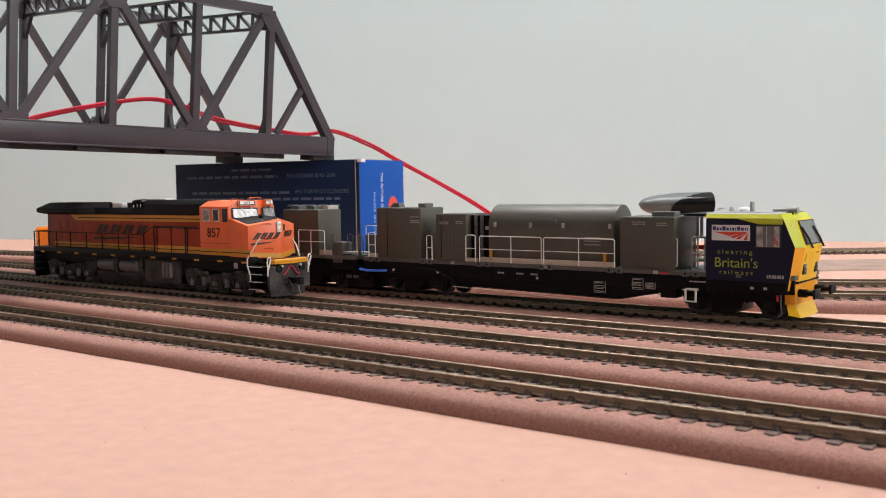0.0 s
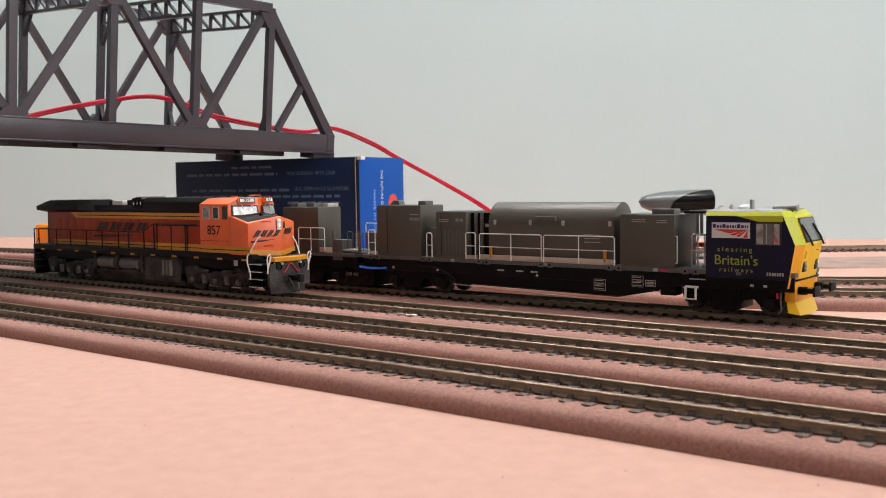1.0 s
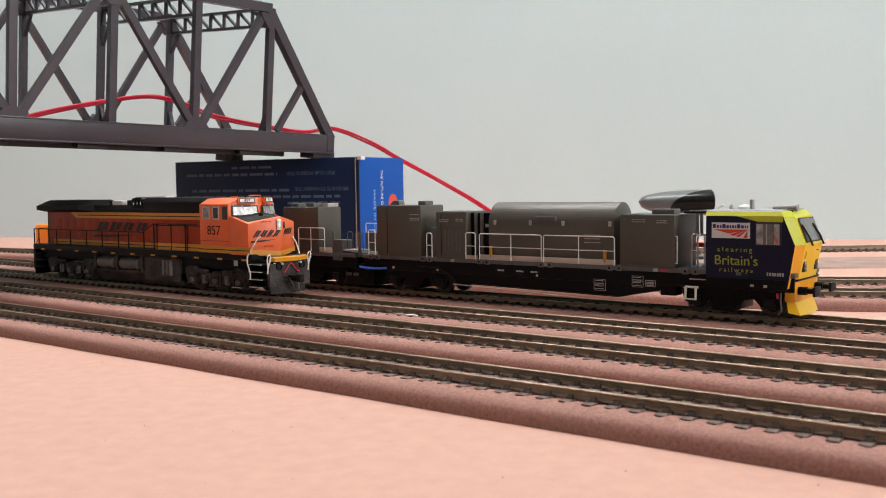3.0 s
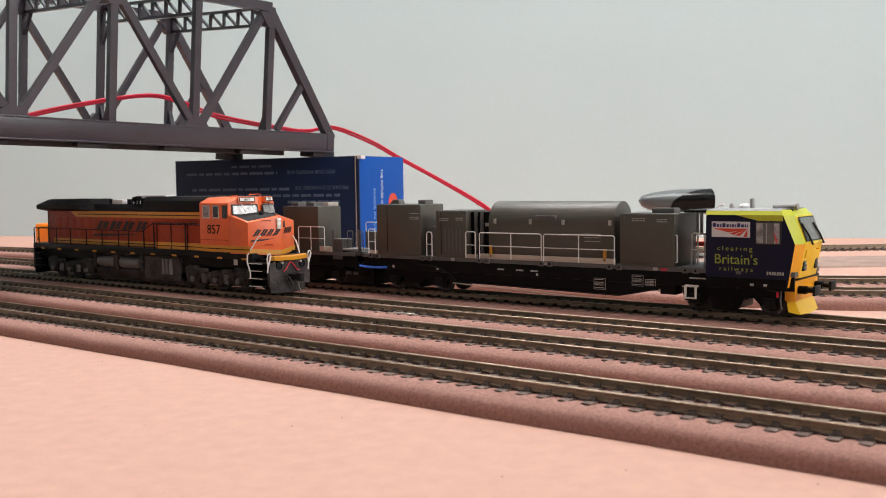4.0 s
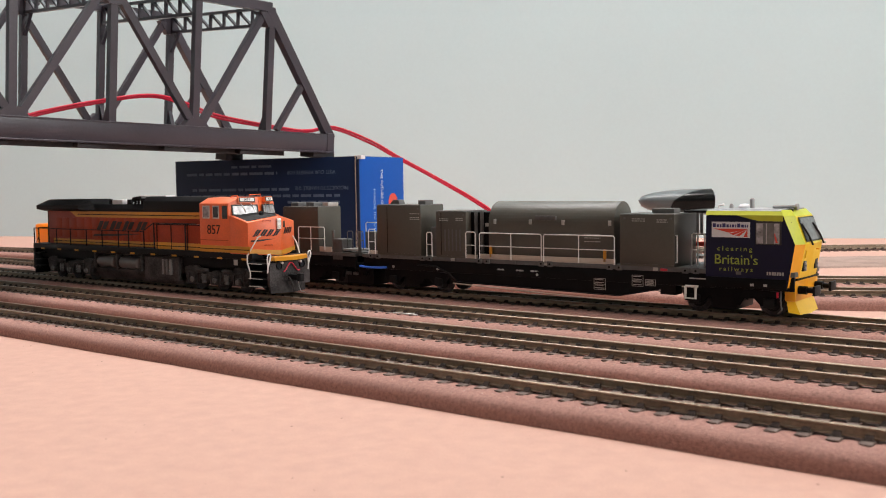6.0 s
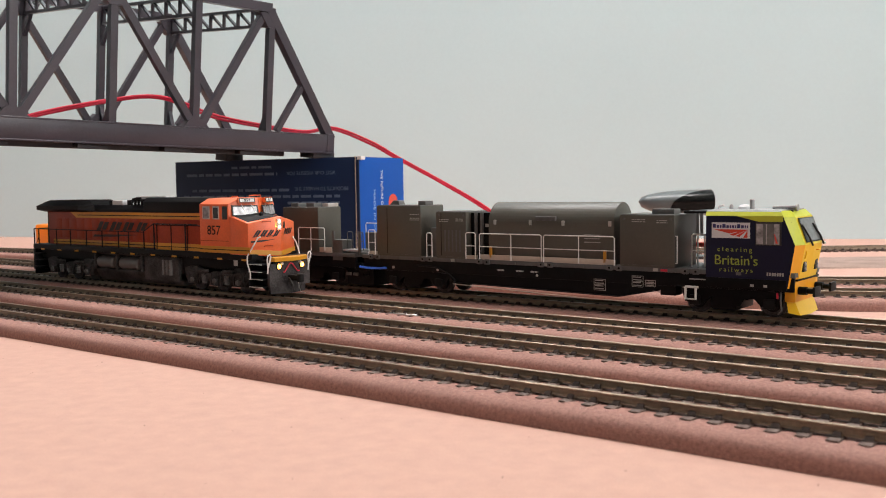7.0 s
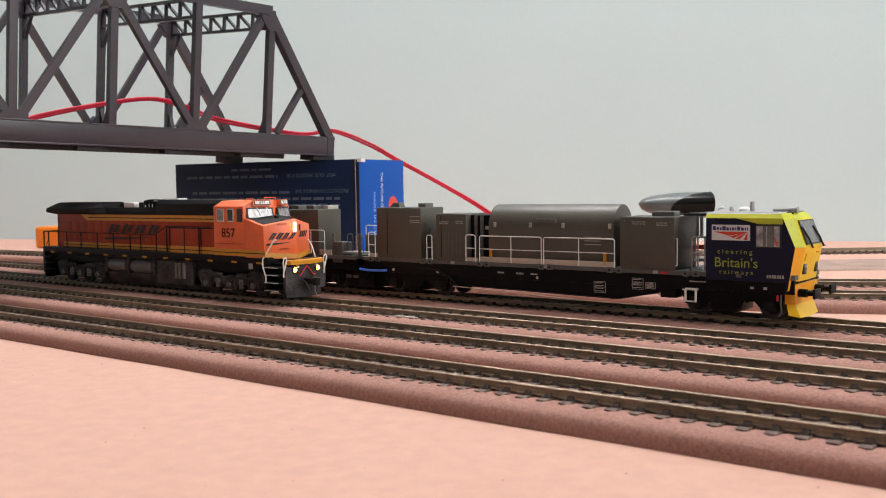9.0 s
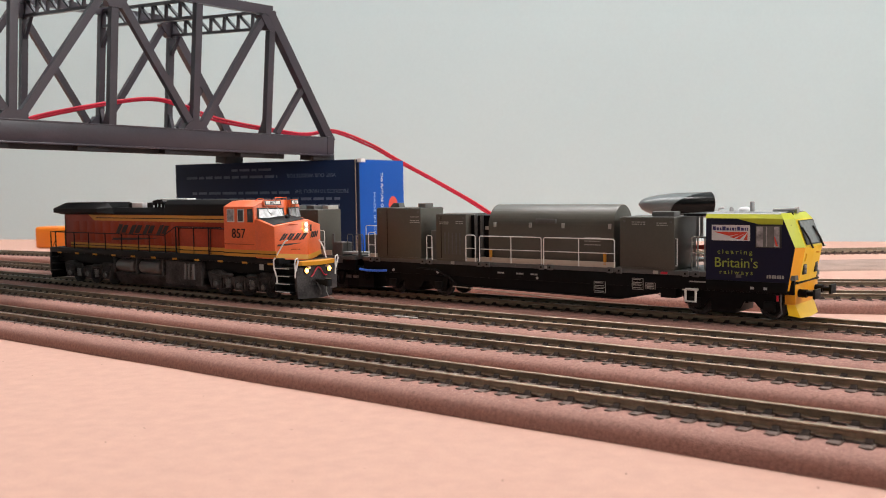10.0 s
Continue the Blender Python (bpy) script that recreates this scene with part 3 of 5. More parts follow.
    bmesh.ops.bevel(bm, geom=list(bm.edges), offset=0.45, segments=2, profile=0.6, affect="EDGES")
    part("cab", bm, M_ORANGE, R, "bright orange cab")
    part("stripe", block(bm_new(), -56.2, -13, -18.75, -18.45, 25.9, 30.0), M_YELLOW, R)
    part("stripe_line", block(bm_new(), -56.2, -13, -18.85, -18.6, 27.7, 28.2), M_BLACK, R)
    for x0, x1 in ((-53.2, -46.8), (-44.2, -38.6), (-35.9, -31.4)):
        w = part("side_window", block(bm_new(), x0, x1, -18.75, -18.2, 46.8, 55.0, 0.3), M_RUBBER if x0 > -38 else M_STEEL, R, "cab side window in a metal frame")
        part("pane", block(bm_new(), x0 + 0.7, x1 - 0.7, -18.85, -18.6, 47.6, 54.2), M_DGLASS if x0 > -48 else M_GLASS, w)
    part("cab_door_line", block(bm_new(), -56.2, -31, -18.62, -18.4, 33.2, 33.5), M_ORANGE_SHADED, R)
    # windscreens, two on each side of the crease
    for s in (-1, 1):
        o, e1 = Vector((-29.2, s * 17.6, 48.8)), Vector((-22.9, s * 1.6, 48.8))
        u, v = (e1 - o).normalized(), Vector((-0.21, 0, 1)).normalized()
        n = u.cross(v) * (-1 if s > 0 else 1)
        n = n if n.x > 0 else -n
        L = (e1 - o).length
        q = [o + n * 0.25 + u * a + v * b for a, b in ((0.6, 0), (L, -1.2), (L, 6.6), (1.2, 6.8))]
        fr = part("windscreen", plate(bm_new(), q if (q[1] - q[0]).cross(q[2] - q[0]).x > 0 else q[::-1], 0.35), M_RUBBER, R, "windscreen in a black gasket")
        q = [o + n * 0.62 + u * a + v * b for a, b in ((1.5, 0.7), (L - 0.9, -0.3), (L - 0.9, 5.8), (1.9, 5.9))]
        part("pane", plate(bm_new(), q if (q[1] - q[0]).cross(q[2] - q[0]).x > 0 else q[::-1], 0.1), M_GLASS, fr)
        for a in (0.4, 0.75):
            p0 = o + n * 0.9 + u * L * a + v * 7.6
            part("wiper", tube(bm_new(), [p0, p0 - v * 3.0 + u * 1.2 + n * 0.4, p0 - v * 6 + u * 2.4 + n * 0.1], 0.16, 6), M_STEEL, fr)
        # number boards above the screens
        c = o + u * L * (0.62 if s < 0 else 0.55) + v * 7.7
        nb = part("number_board", plate(bm_new(), [c + u * a * (1 if s < 0 else -1) + v * b + n * 0.2 for a, b in ((-5.4, 0), (5.4, 0), (5.4, 3.6), (-5.4, 3.6))], 1.8 if s < 0 else 1.8), M_ORANGE, R)
        k = [c + u * a * (1 if s < 0 else -1) + v * b + n * 2.05 for a, b in ((-4.9, 0.4), (4.9, 0.4), (4.9, 3.2), (-4.9, 3.2))]
        part("board_rim", plate(bm_new(), k, 0.15), M_RUBBER, nb)
        k = [c + u * a * (1 if s < 0 else -1) + v * b + n * 2.25 for a, b in ((-4.3, 0.8), (4.3, 0.8), (4.3, 2.8), (-4.3, 2.8))]
        part("board_face", plate(bm_new(), k, 0.1), M_NUMB, nb, "white number board")
        uu = u * (1 if s < 0 else -1)
        base = Matrix((uu, v, n)).transposed().to_4x4()
        letters("board_number", "857", 1.7, Matrix.Translation((c + v * 0.95 + n * 2.4) * MM) @ base, M_BLACK, nb, "small black road number", 1.1, 0.03)
    bm = tube(bm_new(), [(-26, -6, 59.6), (-26, -6, 61.6), (-26, 3, 61.6), (-26, 3, 59.6)], 0.3, 6)
    part("roof_grab", bm, M_ORANGE, R)
    part("roof_grab", tube(bm_new(), [(-38, -10, 59.6), (-36, -10, 61.0), (-33, -9, 61.0), (-31.5, -9, 59.6)], 0.3, 6), M_ORANGE, R)
    # nose
    b = [(-30, -18.5, 25.2), (-14.2, -18.5, 25.2), (-6.4, 0, 23.4), (-14.2, 18.5, 25.2), (-30, 18.5, 25.2)]
    t = [(-30, -18.5, 49.0), (-14.4, -18.5, 44.6), (-6.6, 0, 48.4), (-14.4, 18.5, 44.6), (-30, 18.5, 49.0), (-24, 0, 50.8)]
    bm = poly(bm_new(), b + t, [(0, 1, 2, 3, 4), (0, 5, 6, 1), (1, 6, 7, 2), (2, 7, 8, 3), (3, 8, 9, 4), (5, 10, 6), (6, 10, 7), (7, 10, 8), (8, 10, 9), (0, 4, 9, 10, 5)])
    bmesh.ops.bevel(bm, geom=[e for e in bm.edges if e.calc_length() > 2], offset=0.5, segments=2, profile=0.6, affect="EDGES")
    part("nose", bm, M_ORANGE, R, "bright orange wedge nose")
    for s in (-1, 1):
        q = [(-28.5, s * 16.6, 48.75), (-16.4, s * 16.9, 45.35), (-8.4, s * 1.0, 48.6), (-23.2, s * 0.4, 50.75)]
        part("glare_panel", plate(bm_new(), q if s < 0 else q[::-1], 0.16), M_SILL, R, "matt dark anti-glare panel")
        q = [(-14.15, s * 18.55, 25.9), (-6.35, s * 0.05, 24.2), (-6.4, s * 0.05, 27.0), (-14.2, s * 18.55, 28.6)]
        part("nose_stripe", plate(bm_new(), q if s < 0 else q[::-1], 0.22), M_YELLOW, R, "yellow nose stripe")
    part("horn_bell", lathe(bm_new(), [(47.5, 1.4), (49.6, 1.4), (50.6, 0.6)], (-17, -5.5, 0.8), "z", 12), M_BLACK, R)
    u = Vector((7.8, 18.5, 0)).normalized()
    v = Vector((0, 0, 1))
    for o, ln in ((Vector((-13.3, -16.2, 36.0)) + Vector((0.25, -0.15, 0)), 15.5),):
        logo_bars("nose_mark", o, u, v, ln, 4.3, R, M_RUST)
    uf = Vector((-7.8, 18.5, 0)).normalized()
    logo_bars("nose_mark", Vector((-7.5, 2.4, 37.0)) + Vector((0.3, 0.15, 0)), uf, v, 11.0, 3.9, R, M_RUST, under=False)
    logo_bars("hood_mark", (-171.5, -11.65, 37.2), (1, 0, 0), (0, 0, 1), 55, 6.4, R, M_RUST)
    letters("road_number", "857", 6.0, mpose(-43.6, -18.66, 37.2, 90, 0, 0), M_BLACK, R, "black painted road number", 0.95)
    for z, a in ((45.2, 5.0), (36.3, 6.2), (30.2, 6.0)):
        p0 = Vector((-14.3, -18.5, z)) + u * (a + 3.5) + Vector((0.5, -0.3, 0))
        part("grab_iron", tube(bm_new(), [p0, p0 + Vector((0.8, -0.4, 0.5)), p0 + u * 5 + Vector((0.8, -0.4, 0.5)), p0 + u * 5], 0.22, 6), M_ORANGE_SHADED, R)
    # headlight and ditch lights
    o = Vector((-7.5, -2.6, 40.3)) + Vector((0.35, -0.2, 0))
    hl = part("headlight", plate(bm_new(), [o, o + u * 2.6, o + u * 2.6 + v * 6.6, o + v * 6.6], 0.7), M_NUMB, R, "white twin headlight plate")
    for z in (42.0, 45.2):
        c = Vector((-5.85, -1.98, z))
        bm = lathe(bm_new(), [(-0.2, 1.0), (0.3, 1.0), (0.35, 0.75), (0.1, 0.7)], (0, 0, 0), "x", 14)
        ob = part("lens_ring", bm, M_STEEL, hl)
        ob.matrix_basis = Matrix.Translation(c * MM) @ pose(0, 0, 0, 0, 0, -24)
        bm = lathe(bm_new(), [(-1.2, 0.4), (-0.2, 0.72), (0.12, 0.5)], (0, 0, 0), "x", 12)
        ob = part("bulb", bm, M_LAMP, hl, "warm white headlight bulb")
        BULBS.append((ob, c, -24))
    part("number_light", plate(bm_new(), [Vector((-7.6, 3.2, 41)), Vector((-8.3, 5.0, 41)), Vector((-8.3, 5.0, 45)), Vector((-7.6, 3.2, 45))], -0.5), M_RUST, R)
    for y in (-9.2, 9.2):
        dl = part("ditch_light", lathe(bm_new(), [(-3.6, 1.6), (0.6, 2.1), (1.0, 2.2), (1.0, 1.9), (0.4, 1.7)], (0, y, 18.3), "x", 18), M_BLACK, R, "round black ditch light housing")
        part("reflector", lathe(bm_new(), [(0.1, 1.7), (0.45, 1.65)], (0, y, 18.3), "x", 18), M_DGLASS, dl)
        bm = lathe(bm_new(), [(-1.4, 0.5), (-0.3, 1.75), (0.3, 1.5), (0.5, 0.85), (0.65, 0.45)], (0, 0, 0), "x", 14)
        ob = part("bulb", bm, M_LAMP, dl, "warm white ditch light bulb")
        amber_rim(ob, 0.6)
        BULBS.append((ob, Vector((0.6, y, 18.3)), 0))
    # pilot, plough, coupler
    part("pilot", prism(bm_new(), [(-16, 6), (16, 6), (17, 22), (-9, 22), (-9, 20), (-16, 20)], "x", -2.2, 0, 0.3), M_TRUCK, R)
    plough = poly(bm_new(), [(-1, -15.5, 12), (-1, -14.5, 1.8), (2.6, 0, 1.6), (-1, 13, 1.8), (-1, 13.5, 12), (0.6, 0, 8.6), (-2.4, -15.5, 12), (-2.4, 13.5, 12), (-2.4, -14.5, 1.8), (-2.4, 13, 1.8)],
                  [(0, 1, 2, 5), (5, 2, 3, 4), (0, 5, 4, 7, 6), (6, 8, 1, 0), (7, 4, 3, 9), (6, 7, 9, 8), (1, 8, 9, 3, 2)])
    part("plough", plough, M_SOOT, R, "dark grey weathered snow plough")
    part("coupler", block(bm_new(), 0, 7.5, -1.8, 1.8, 9.3, 12.6, 0.5), M_SILL, R)
    part("coupler_knuckle", lathe(bm_new(), [(8.6, 2.2), (13.2, 2.2), (13.4, 1.6)], (7.6, 0.6, 0), "z", 12), M_SILL, R)
    part("trip_pin", tube(bm_new(), [(6.5, 0, 9.5), (7.0, 0, 5), (8.5, 0, 2.4), (10.5, 1.5, 1.8)], 0.25, 6), M_STEEL, R, "thin curved steel trip pin")
    part("anticlimber", poly(bm_new(), [(-1, -15.5, 21.6), (2.6, -14.5, 21.6), (3.4, 0, 21.3), (1.8, 12.5, 21.6), (-1, 13.6, 21.6), (-1, -15.5, 24.2), (2.6, -14.5, 23.9), (3.4, 0, 23.6), (1.8, 12.5, 23.9), (-1, 13.6, 24.2)],
         [(0, 1, 2, 3, 4), (5, 9, 8, 7, 6), (0, 5, 6, 1), (1, 6, 7, 2), (2, 7, 8, 3), (3, 8, 9, 4), (0, 4, 9, 5)]), M_YELLOW, R, "yellow anticlimber bar")
    pts = [(1.2, -6.5 + 1.0 * k, 17.2 + 2.6 * math.sin(k * 0.52 - 1.6)) for k in range(14)]
    part("hose", tube(bm_new(), pts, 0.42, 6), M_RED, R, "looped red air hose")
    for y in (-7.4, 7.4):
        part("hose_end", lathe(bm_new(), [(0, 0.7), (1.6, 0.8), (2.0, 0.4)], (0, y, 20.0), "x", 10), M_WIRE, R)
    for y in (-4.5, 4.8):
        part("air_hose", tube(bm_new(), [(0.5, y, 12), (4, y, 11), (5.5, y * 0.8, 7), (5.0, y * 0.5, 3.5)], 0.4, 6), M_TRUCK, R)
    # steps and handrails at the front
    part("stepwell", block(bm_new(), -15.5, -14.6, -18, -10, 5, 22, 0.2), M_SILL, R)
    part("step_back", block(bm_new(), -15, -2, -12, -11, 5, 22, 0.2), M_BLACK, R)
    for z in (5.6, 10.3, 14.9, 19.4):
        part("step", block(bm_new(), -14.8, -3.4, -18.4, -11.5, z, z + 0.7, 0.15), M_BLACK, R)
        part("step_edge", block(bm_new(), -14.6, -3.6, -18.7, -18.3, z + 0.1, z + 0.6), M_WIRE, R, "white step edge")
    part("handrail", tube(bm_new(), [(-7.2, -15.4, 36.6), (-8.5, -16.4, 35.8), (-15.2, -18.8, 24.5), (-15.2, -18.8, 20), (-13.0, -18.8, 14.5), (-13.0, -18.8, 11)], 0.42, 8), M_WIRE, R, "white painted handrail")
    part("handrail", tube(bm_new(), [(-14.8, 15.2, 35.6), (-13, 16.0, 34.8), (-10.6, 16.4, 31.0), (-8.0, 16.6, 23)], 0.42, 8), M_WIRE, R)
    for y in (-18.2, 14.2):
        pts = [(0.5, y, 14.5), (0.9, y, 19), (1.0, y - 0.6, 23), (1.0, y + 0.2, 25.6), (1.0, y + 1.6, 26.0), (1.0, y + 2.2, 24.5), (1.0, y + 1.2, 21.5), (0.8, y + 0.4, 18.5)]
        part("uncoupling_lever", tube(bm_new(), pts, 0.45, 8), M_WIRE, R, "white looped wire lever")
    part("builder_plate", block(bm_new(), -27.4, -24.2, -18.3, -17.9, 18.2, 21.6), M_PRINT, R)
    # side handrails and their posts
    posts = (-211, -194, -175, -157, -139, -128, -112)
    part("handrail", tube(bm_new(), [(-240, -17.6, 37.3), (-113, -17.6, 37.3)], 0.34, 6), M_BLACK, R)
    for x in posts:
        part("stanchion", tube(bm_new(), [(x, -17.6, 25.5), (x, -17.6, 37.4)], 0.4, 6), M_BLACK, R)
    part("handrail", tube(bm_new(), [(-113, -17.6, 37.3), (-101.5, -17.6, 43.2), (-60, -17.6, 43.2)], 0.34, 6), M_BLACK, R)
    part("stanchion", tube(bm_new(), [(-101.5, -17.6, 25.5), (-101.5, -17.6, 43.2)], 0.5, 6), M_BLACK, R)
    part("stanchion", tube(bm_new(), [(-71, -17.6, 25.5), (-71, -17.6, 43.2)], 0.45, 6), M_BLACK, R)
    for x, y in ((-240, -17.4), (-234, -17.4), (-240, 17.4), (-240, -6), (-240, 6)):
        part("stanchion", tube(bm_new(), [(x, y, 25), (x, y, 37.3)], 0.5, 6), M_BLACK, R)
    part("handrail", tube(bm_new(), [(-240, -17.4, 37.3), (-240, 17.4, 37.3)], 0.34, 6), M_BLACK, R)
    # rear end
    part("rear_pilot", block(bm_new(), -243, -240, -17, 17, 6, 22, 0.4), M_BLACK, R)
    part("rear_plough", poly(bm_new(), [(-243, -16, 12), (-243, -16, 2.5), (-247, 0, 2), (-243, 16, 2.5), (-243, 16, 12), (-244.5, 0, 9)], [(0, 1, 2, 5), (5, 2, 3, 4), (0, 5, 4), (0, 4, 3, 2, 1)]), M_BLACK, R)
    part("rear_coupler", block(bm_new(), -251, -243, -1.8, 1.8, 9.3, 12.6, 0.4), M_SILL, R)
    for z in (8, 13, 18):
        part("rear_step", block(bm_new(), -240, -232, -18.3, -12, z, z + 0.8), M_BLACK, R)
    part("air_hose", tube(bm_new(), [(-243, -8, 15), (-246, -8, 14), (-248, -7, 9), (-247.5, -6, 4)], 0.45, 6), M_BLACK, R)
    part("air_hose", tube(bm_new(), [(-243, -13, 23), (-245, -13, 26), (-243.5, -12, 30)], 0.3, 6), M_BLACK, R)
    # tanks between the trucks
    part("fuel_tank", prism(bm_new(), [(-15.5, 9), (-15.5, 10.5), (15.5, 10.5), (15.5, 9), (12, 2.2), (-12, 2.2)], "x", -168, -80, 0.6), M_TRUCK, R, "grey fuel tank")
    for x0, x1 in ((-166, -146.5), (-141.5, -119.5)):
        part("air_reservoir", lathe(bm_new(), [(x0, 1.5), (x0 + 0.8, 3.6), (x0 + 2, 4.5), (x1 - 2, 4.5), (x1 - 0.8, 3.6), (x1, 1.5)], (0, -13.2, 15.0), "x", 22), M_TANK, R, "grey cylindrical air reservoir")
    for x in (-168, -144, -117.5):
        part("strap", block(bm_new(), x, x + 1.6, -17, -9, 10, 20.5, 0.3), M_TRUCK, R)
    part("filter_box", block(bm_new(), -114, -80, -16.4, 10, 5, 20.5, 0.6), M_TRUCK, R)
    for x in (-94, -90.5, -87):
        part("filter_tube", lathe(bm_new(), [(9, 1.2), (19, 1.2)], (x, -16.6, 0), "z", 10), M_TANK, R)
    part("pipe", tube(bm_new(), [(-168, -15, 20.8), (-80, -15, 20.8)], 0.5, 6), M_TRUCK, R)
    # trucks
    for c in (-199, -47):
        tr = part("truck", truck_frame(c), M_TRUCK, R, "grey moulded three-axle truck frame")
        part("bolster", block(bm_new(), c - 10, c + 10, -9, 9, 9, 16), M_SILL, tr)
        # Dark filler block, added to shut off the bright gap behind the truck
        part("truck_filler", block(bm_new(), c - 25, c + 25, -6.5, 6.5, 3.0, 15, 0.8), M_SILL, tr)
        for dx in (-20.5, 0, 20.5):
            part("axle_box", block(bm_new(), c + dx - 2.5, c + dx + 2.5, -16.2, -14, 4.6, 9.8, 0.9), M_TRUCK, tr)
            part("axle_cap", lathe(bm_new(), [(-17.2, 1.5), (-16.2, 1.8)], (c + dx, 0, 7.4), "y", 12), M_TANK, tr)
            for y in (-8.6, 8.6):
                WHEELS.append((wheel(tr, c + dx, y, 5.9, 5.9, 2.6), c + dx, y, 5.9, 5.9))
        for dx in (-10.2, 10.2):
            part("spring", lathe(bm_new(), [(5.4, 1.7), (6.2, 1.9), (7, 1.6), (7.8, 1.9), (8.6, 1.6), (9.4, 1.9), (10.2, 1.6), (11, 1.8)], (c + dx, -15.2, 0), "z", 12), M_TANK, tr)
        part("brake_cylinder", lathe(bm_new(), [(c - 15.5, 1.3), (c - 7, 1.3), (c - 6.2, 0.8)], (0, -15.4, 13.6), "x", 14), M_TRUCK, tr)
        part("brake_cylinder", lathe(bm_new(), [(c + 7, 1.3), (c + 15.5, 1.3), (c + 16, 0.8)], (0, -15.4, 13.6), "x", 14), M_TRUCK, tr)


def truck_frame(c):
    bm = bm_new()
    side = [(c - 29, 14.5), (c - 28, 9), (c - 25.5, 4.6), (c - 15.5, 4.6), (c - 13.5, 8.2), (c - 12, 5.0), (c - 8.4, 5.0), (c - 7, 8.2), (c - 5, 4.2), (c + 5, 4.2),
            (c + 7, 8.2), (c + 8.4, 5.0), (c + 12, 5.0), (c + 13.5, 8.2), (c + 15.5, 4.6), (c + 25.5, 4.6), (c + 28, 9), (c + 29, 14.5), (c + 24, 16.2), (c + 17, 16.2), (c + 12, 12.6), (c + 5, 12.0), (c + 3, 13.4), (c - 3, 13.4), (c - 5, 12.0), (c - 12, 12.6), (c - 17, 16.2), (c - 24, 16.2)]
    for y in (-15.0, 12.0):
        prism(bm, side, "y", y, y + 3.0, 0.3)
    for dx in (-20.5, 0, 20.5):  # pedestal ribs
        for k in (-4.4, 4.4):
            block(bm, c + dx + k - 0.5, c + dx + k + 0.5, -15.7, -14.8, 4.8, 11.5, 0.15)
    beam(bm, (c - 26, -15.4, 13.6), (c - 10, -15.4, 11.2), 1.0, 0.9)
    beam(bm, (c + 26, -15.4, 13.6), (c + 10, -15.4, 11.2), 1.0, 0.9)
    return bm


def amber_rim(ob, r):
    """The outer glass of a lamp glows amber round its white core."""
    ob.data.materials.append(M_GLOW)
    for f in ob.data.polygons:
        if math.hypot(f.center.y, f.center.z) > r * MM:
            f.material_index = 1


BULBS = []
M_RUST = mat("dark_brown_print", (0.03, 0.012, 0.008), 0.5, grain=0.2)
M_SOOT = mat("soot_grey_plastic", (0.042, 0.037, 0.036), 0.6, grain=0.45, scale=700, coarse=150, spec=0.2)
M_TANK = mat("smooth_grey_plastic", (0.13, 0.123, 0.118), 0.3, grain=0.12, scale=600)
locomotive()

# ---- maintenance train ----
MPV_X = -120.9


def rail_panel(name, x0, x1, z0, z1, parent, y=-17.6, mids=(), r=0.3, bar=0.5, material=None):
    bm = tube(bm_new(), [(x0, y, z0), (x0, y, z1 - 0.8), (x0 + 0.8, y, z1), (x1 - 0.8, y, z1), (x1, y, z1 - 0.8), (x1, y, z0)], r, 8)
    zb = z0 + (z1 - z0) * bar
    tube(bm, [(x0, y, zb), (x1, y, zb)], r * 0.9, 6)
    for x in mids:
        tube(bm, [(x, y, z0), (x, y, z1)], r * 0.9, 6)
    return part(name, bm, material or M_WIRE, parent, "thin wire handrail")


def small_print(name, x0, x1, z, rows, parent, y=-17.62, gap=1.1, h=0.45):
    """Print too small to read, as short pale bars."""
    bm = bm_new()
    for k in range(rows):
        x = x0
        while x < x1:
            w = random.uniform(0.7, 2.2)
            block(bm, x, min(x + w, x1), y - 0.05, y + 0.1, z - k * gap - h, z - k * gap)
            x += w + 0.4
    return part(name, bm, M_PRINT, parent, "pale unreadable print")


def data_panel(x0, x1, z0, z1, parent, y):
    bm = bm_new()
    for a, b, c, d in ((x0, x1, z1 - 0.2, z1), (x0, x1, z0, z0 + 0.2), (x0, x0 + 0.2, z0, z1), (x1 - 0.2, x1, z0, z1), (x0, x1, (z0 + z1) / 2 - 0.1, (z0 + z1) / 2 + 0.1)):
        block(bm, a, b, y - 0.05, y + 0.1, c, d)
    for k in range(4):
        z = z0 + (z1 - z0) * (0.12 + 0.24 * k)
        block(bm, x0 + 0.7, x1 - 0.8 - 0.4 * (k % 2), y - 0.05, y + 0.1, z, z + 0.4)
    return part("data_panel", bm, M_PRINT, parent, "white lined data panel")


def container(x0, x1, y0, y1, z1, parent, seams=(), name="container", lids=()):
    c = part(name, block(bm_new(), x0, x1, y0, y1, 23, z1, 0.35), M_CONT, parent, "olive-grey equipment module")
    part("base_lip", block(bm_new(), x0 + 0.3, x1 - 0.3, y0 - 0.25, y1 + 0.2, 23, 24.0), M_CONT, c)
    for x in seams:
        part("door_seam", block(bm_new(), x, x + 0.35, y0 - 0.12, y0 + 0.1, 24.5, z1 - 1.0), M_UNDER, c)
    for a, b in lids:
        part("roof_lid", block(bm_new(), a, b, y0 + 5, y0 + 12, z1, z1 + 3.0, 0.4), M_DECK, c, "grey raised roof lid")
    part("roof_rim", block(bm_new(), x0 + 0.5, x1 - 0.5, y0 + 0.5, y1 - 0.5, z1 - 0.1, z1 + 0.35, 0.1), M_DECK, c)
    for x in (x0 + 2.0, x1 - 2.4):
        part("lifting_eye", block(bm_new(), x, x + 0.9, y0 - 0.25, y0 + 0.1, z1 - 2.6, z1 - 1.6), M_DECK, c)
    return c


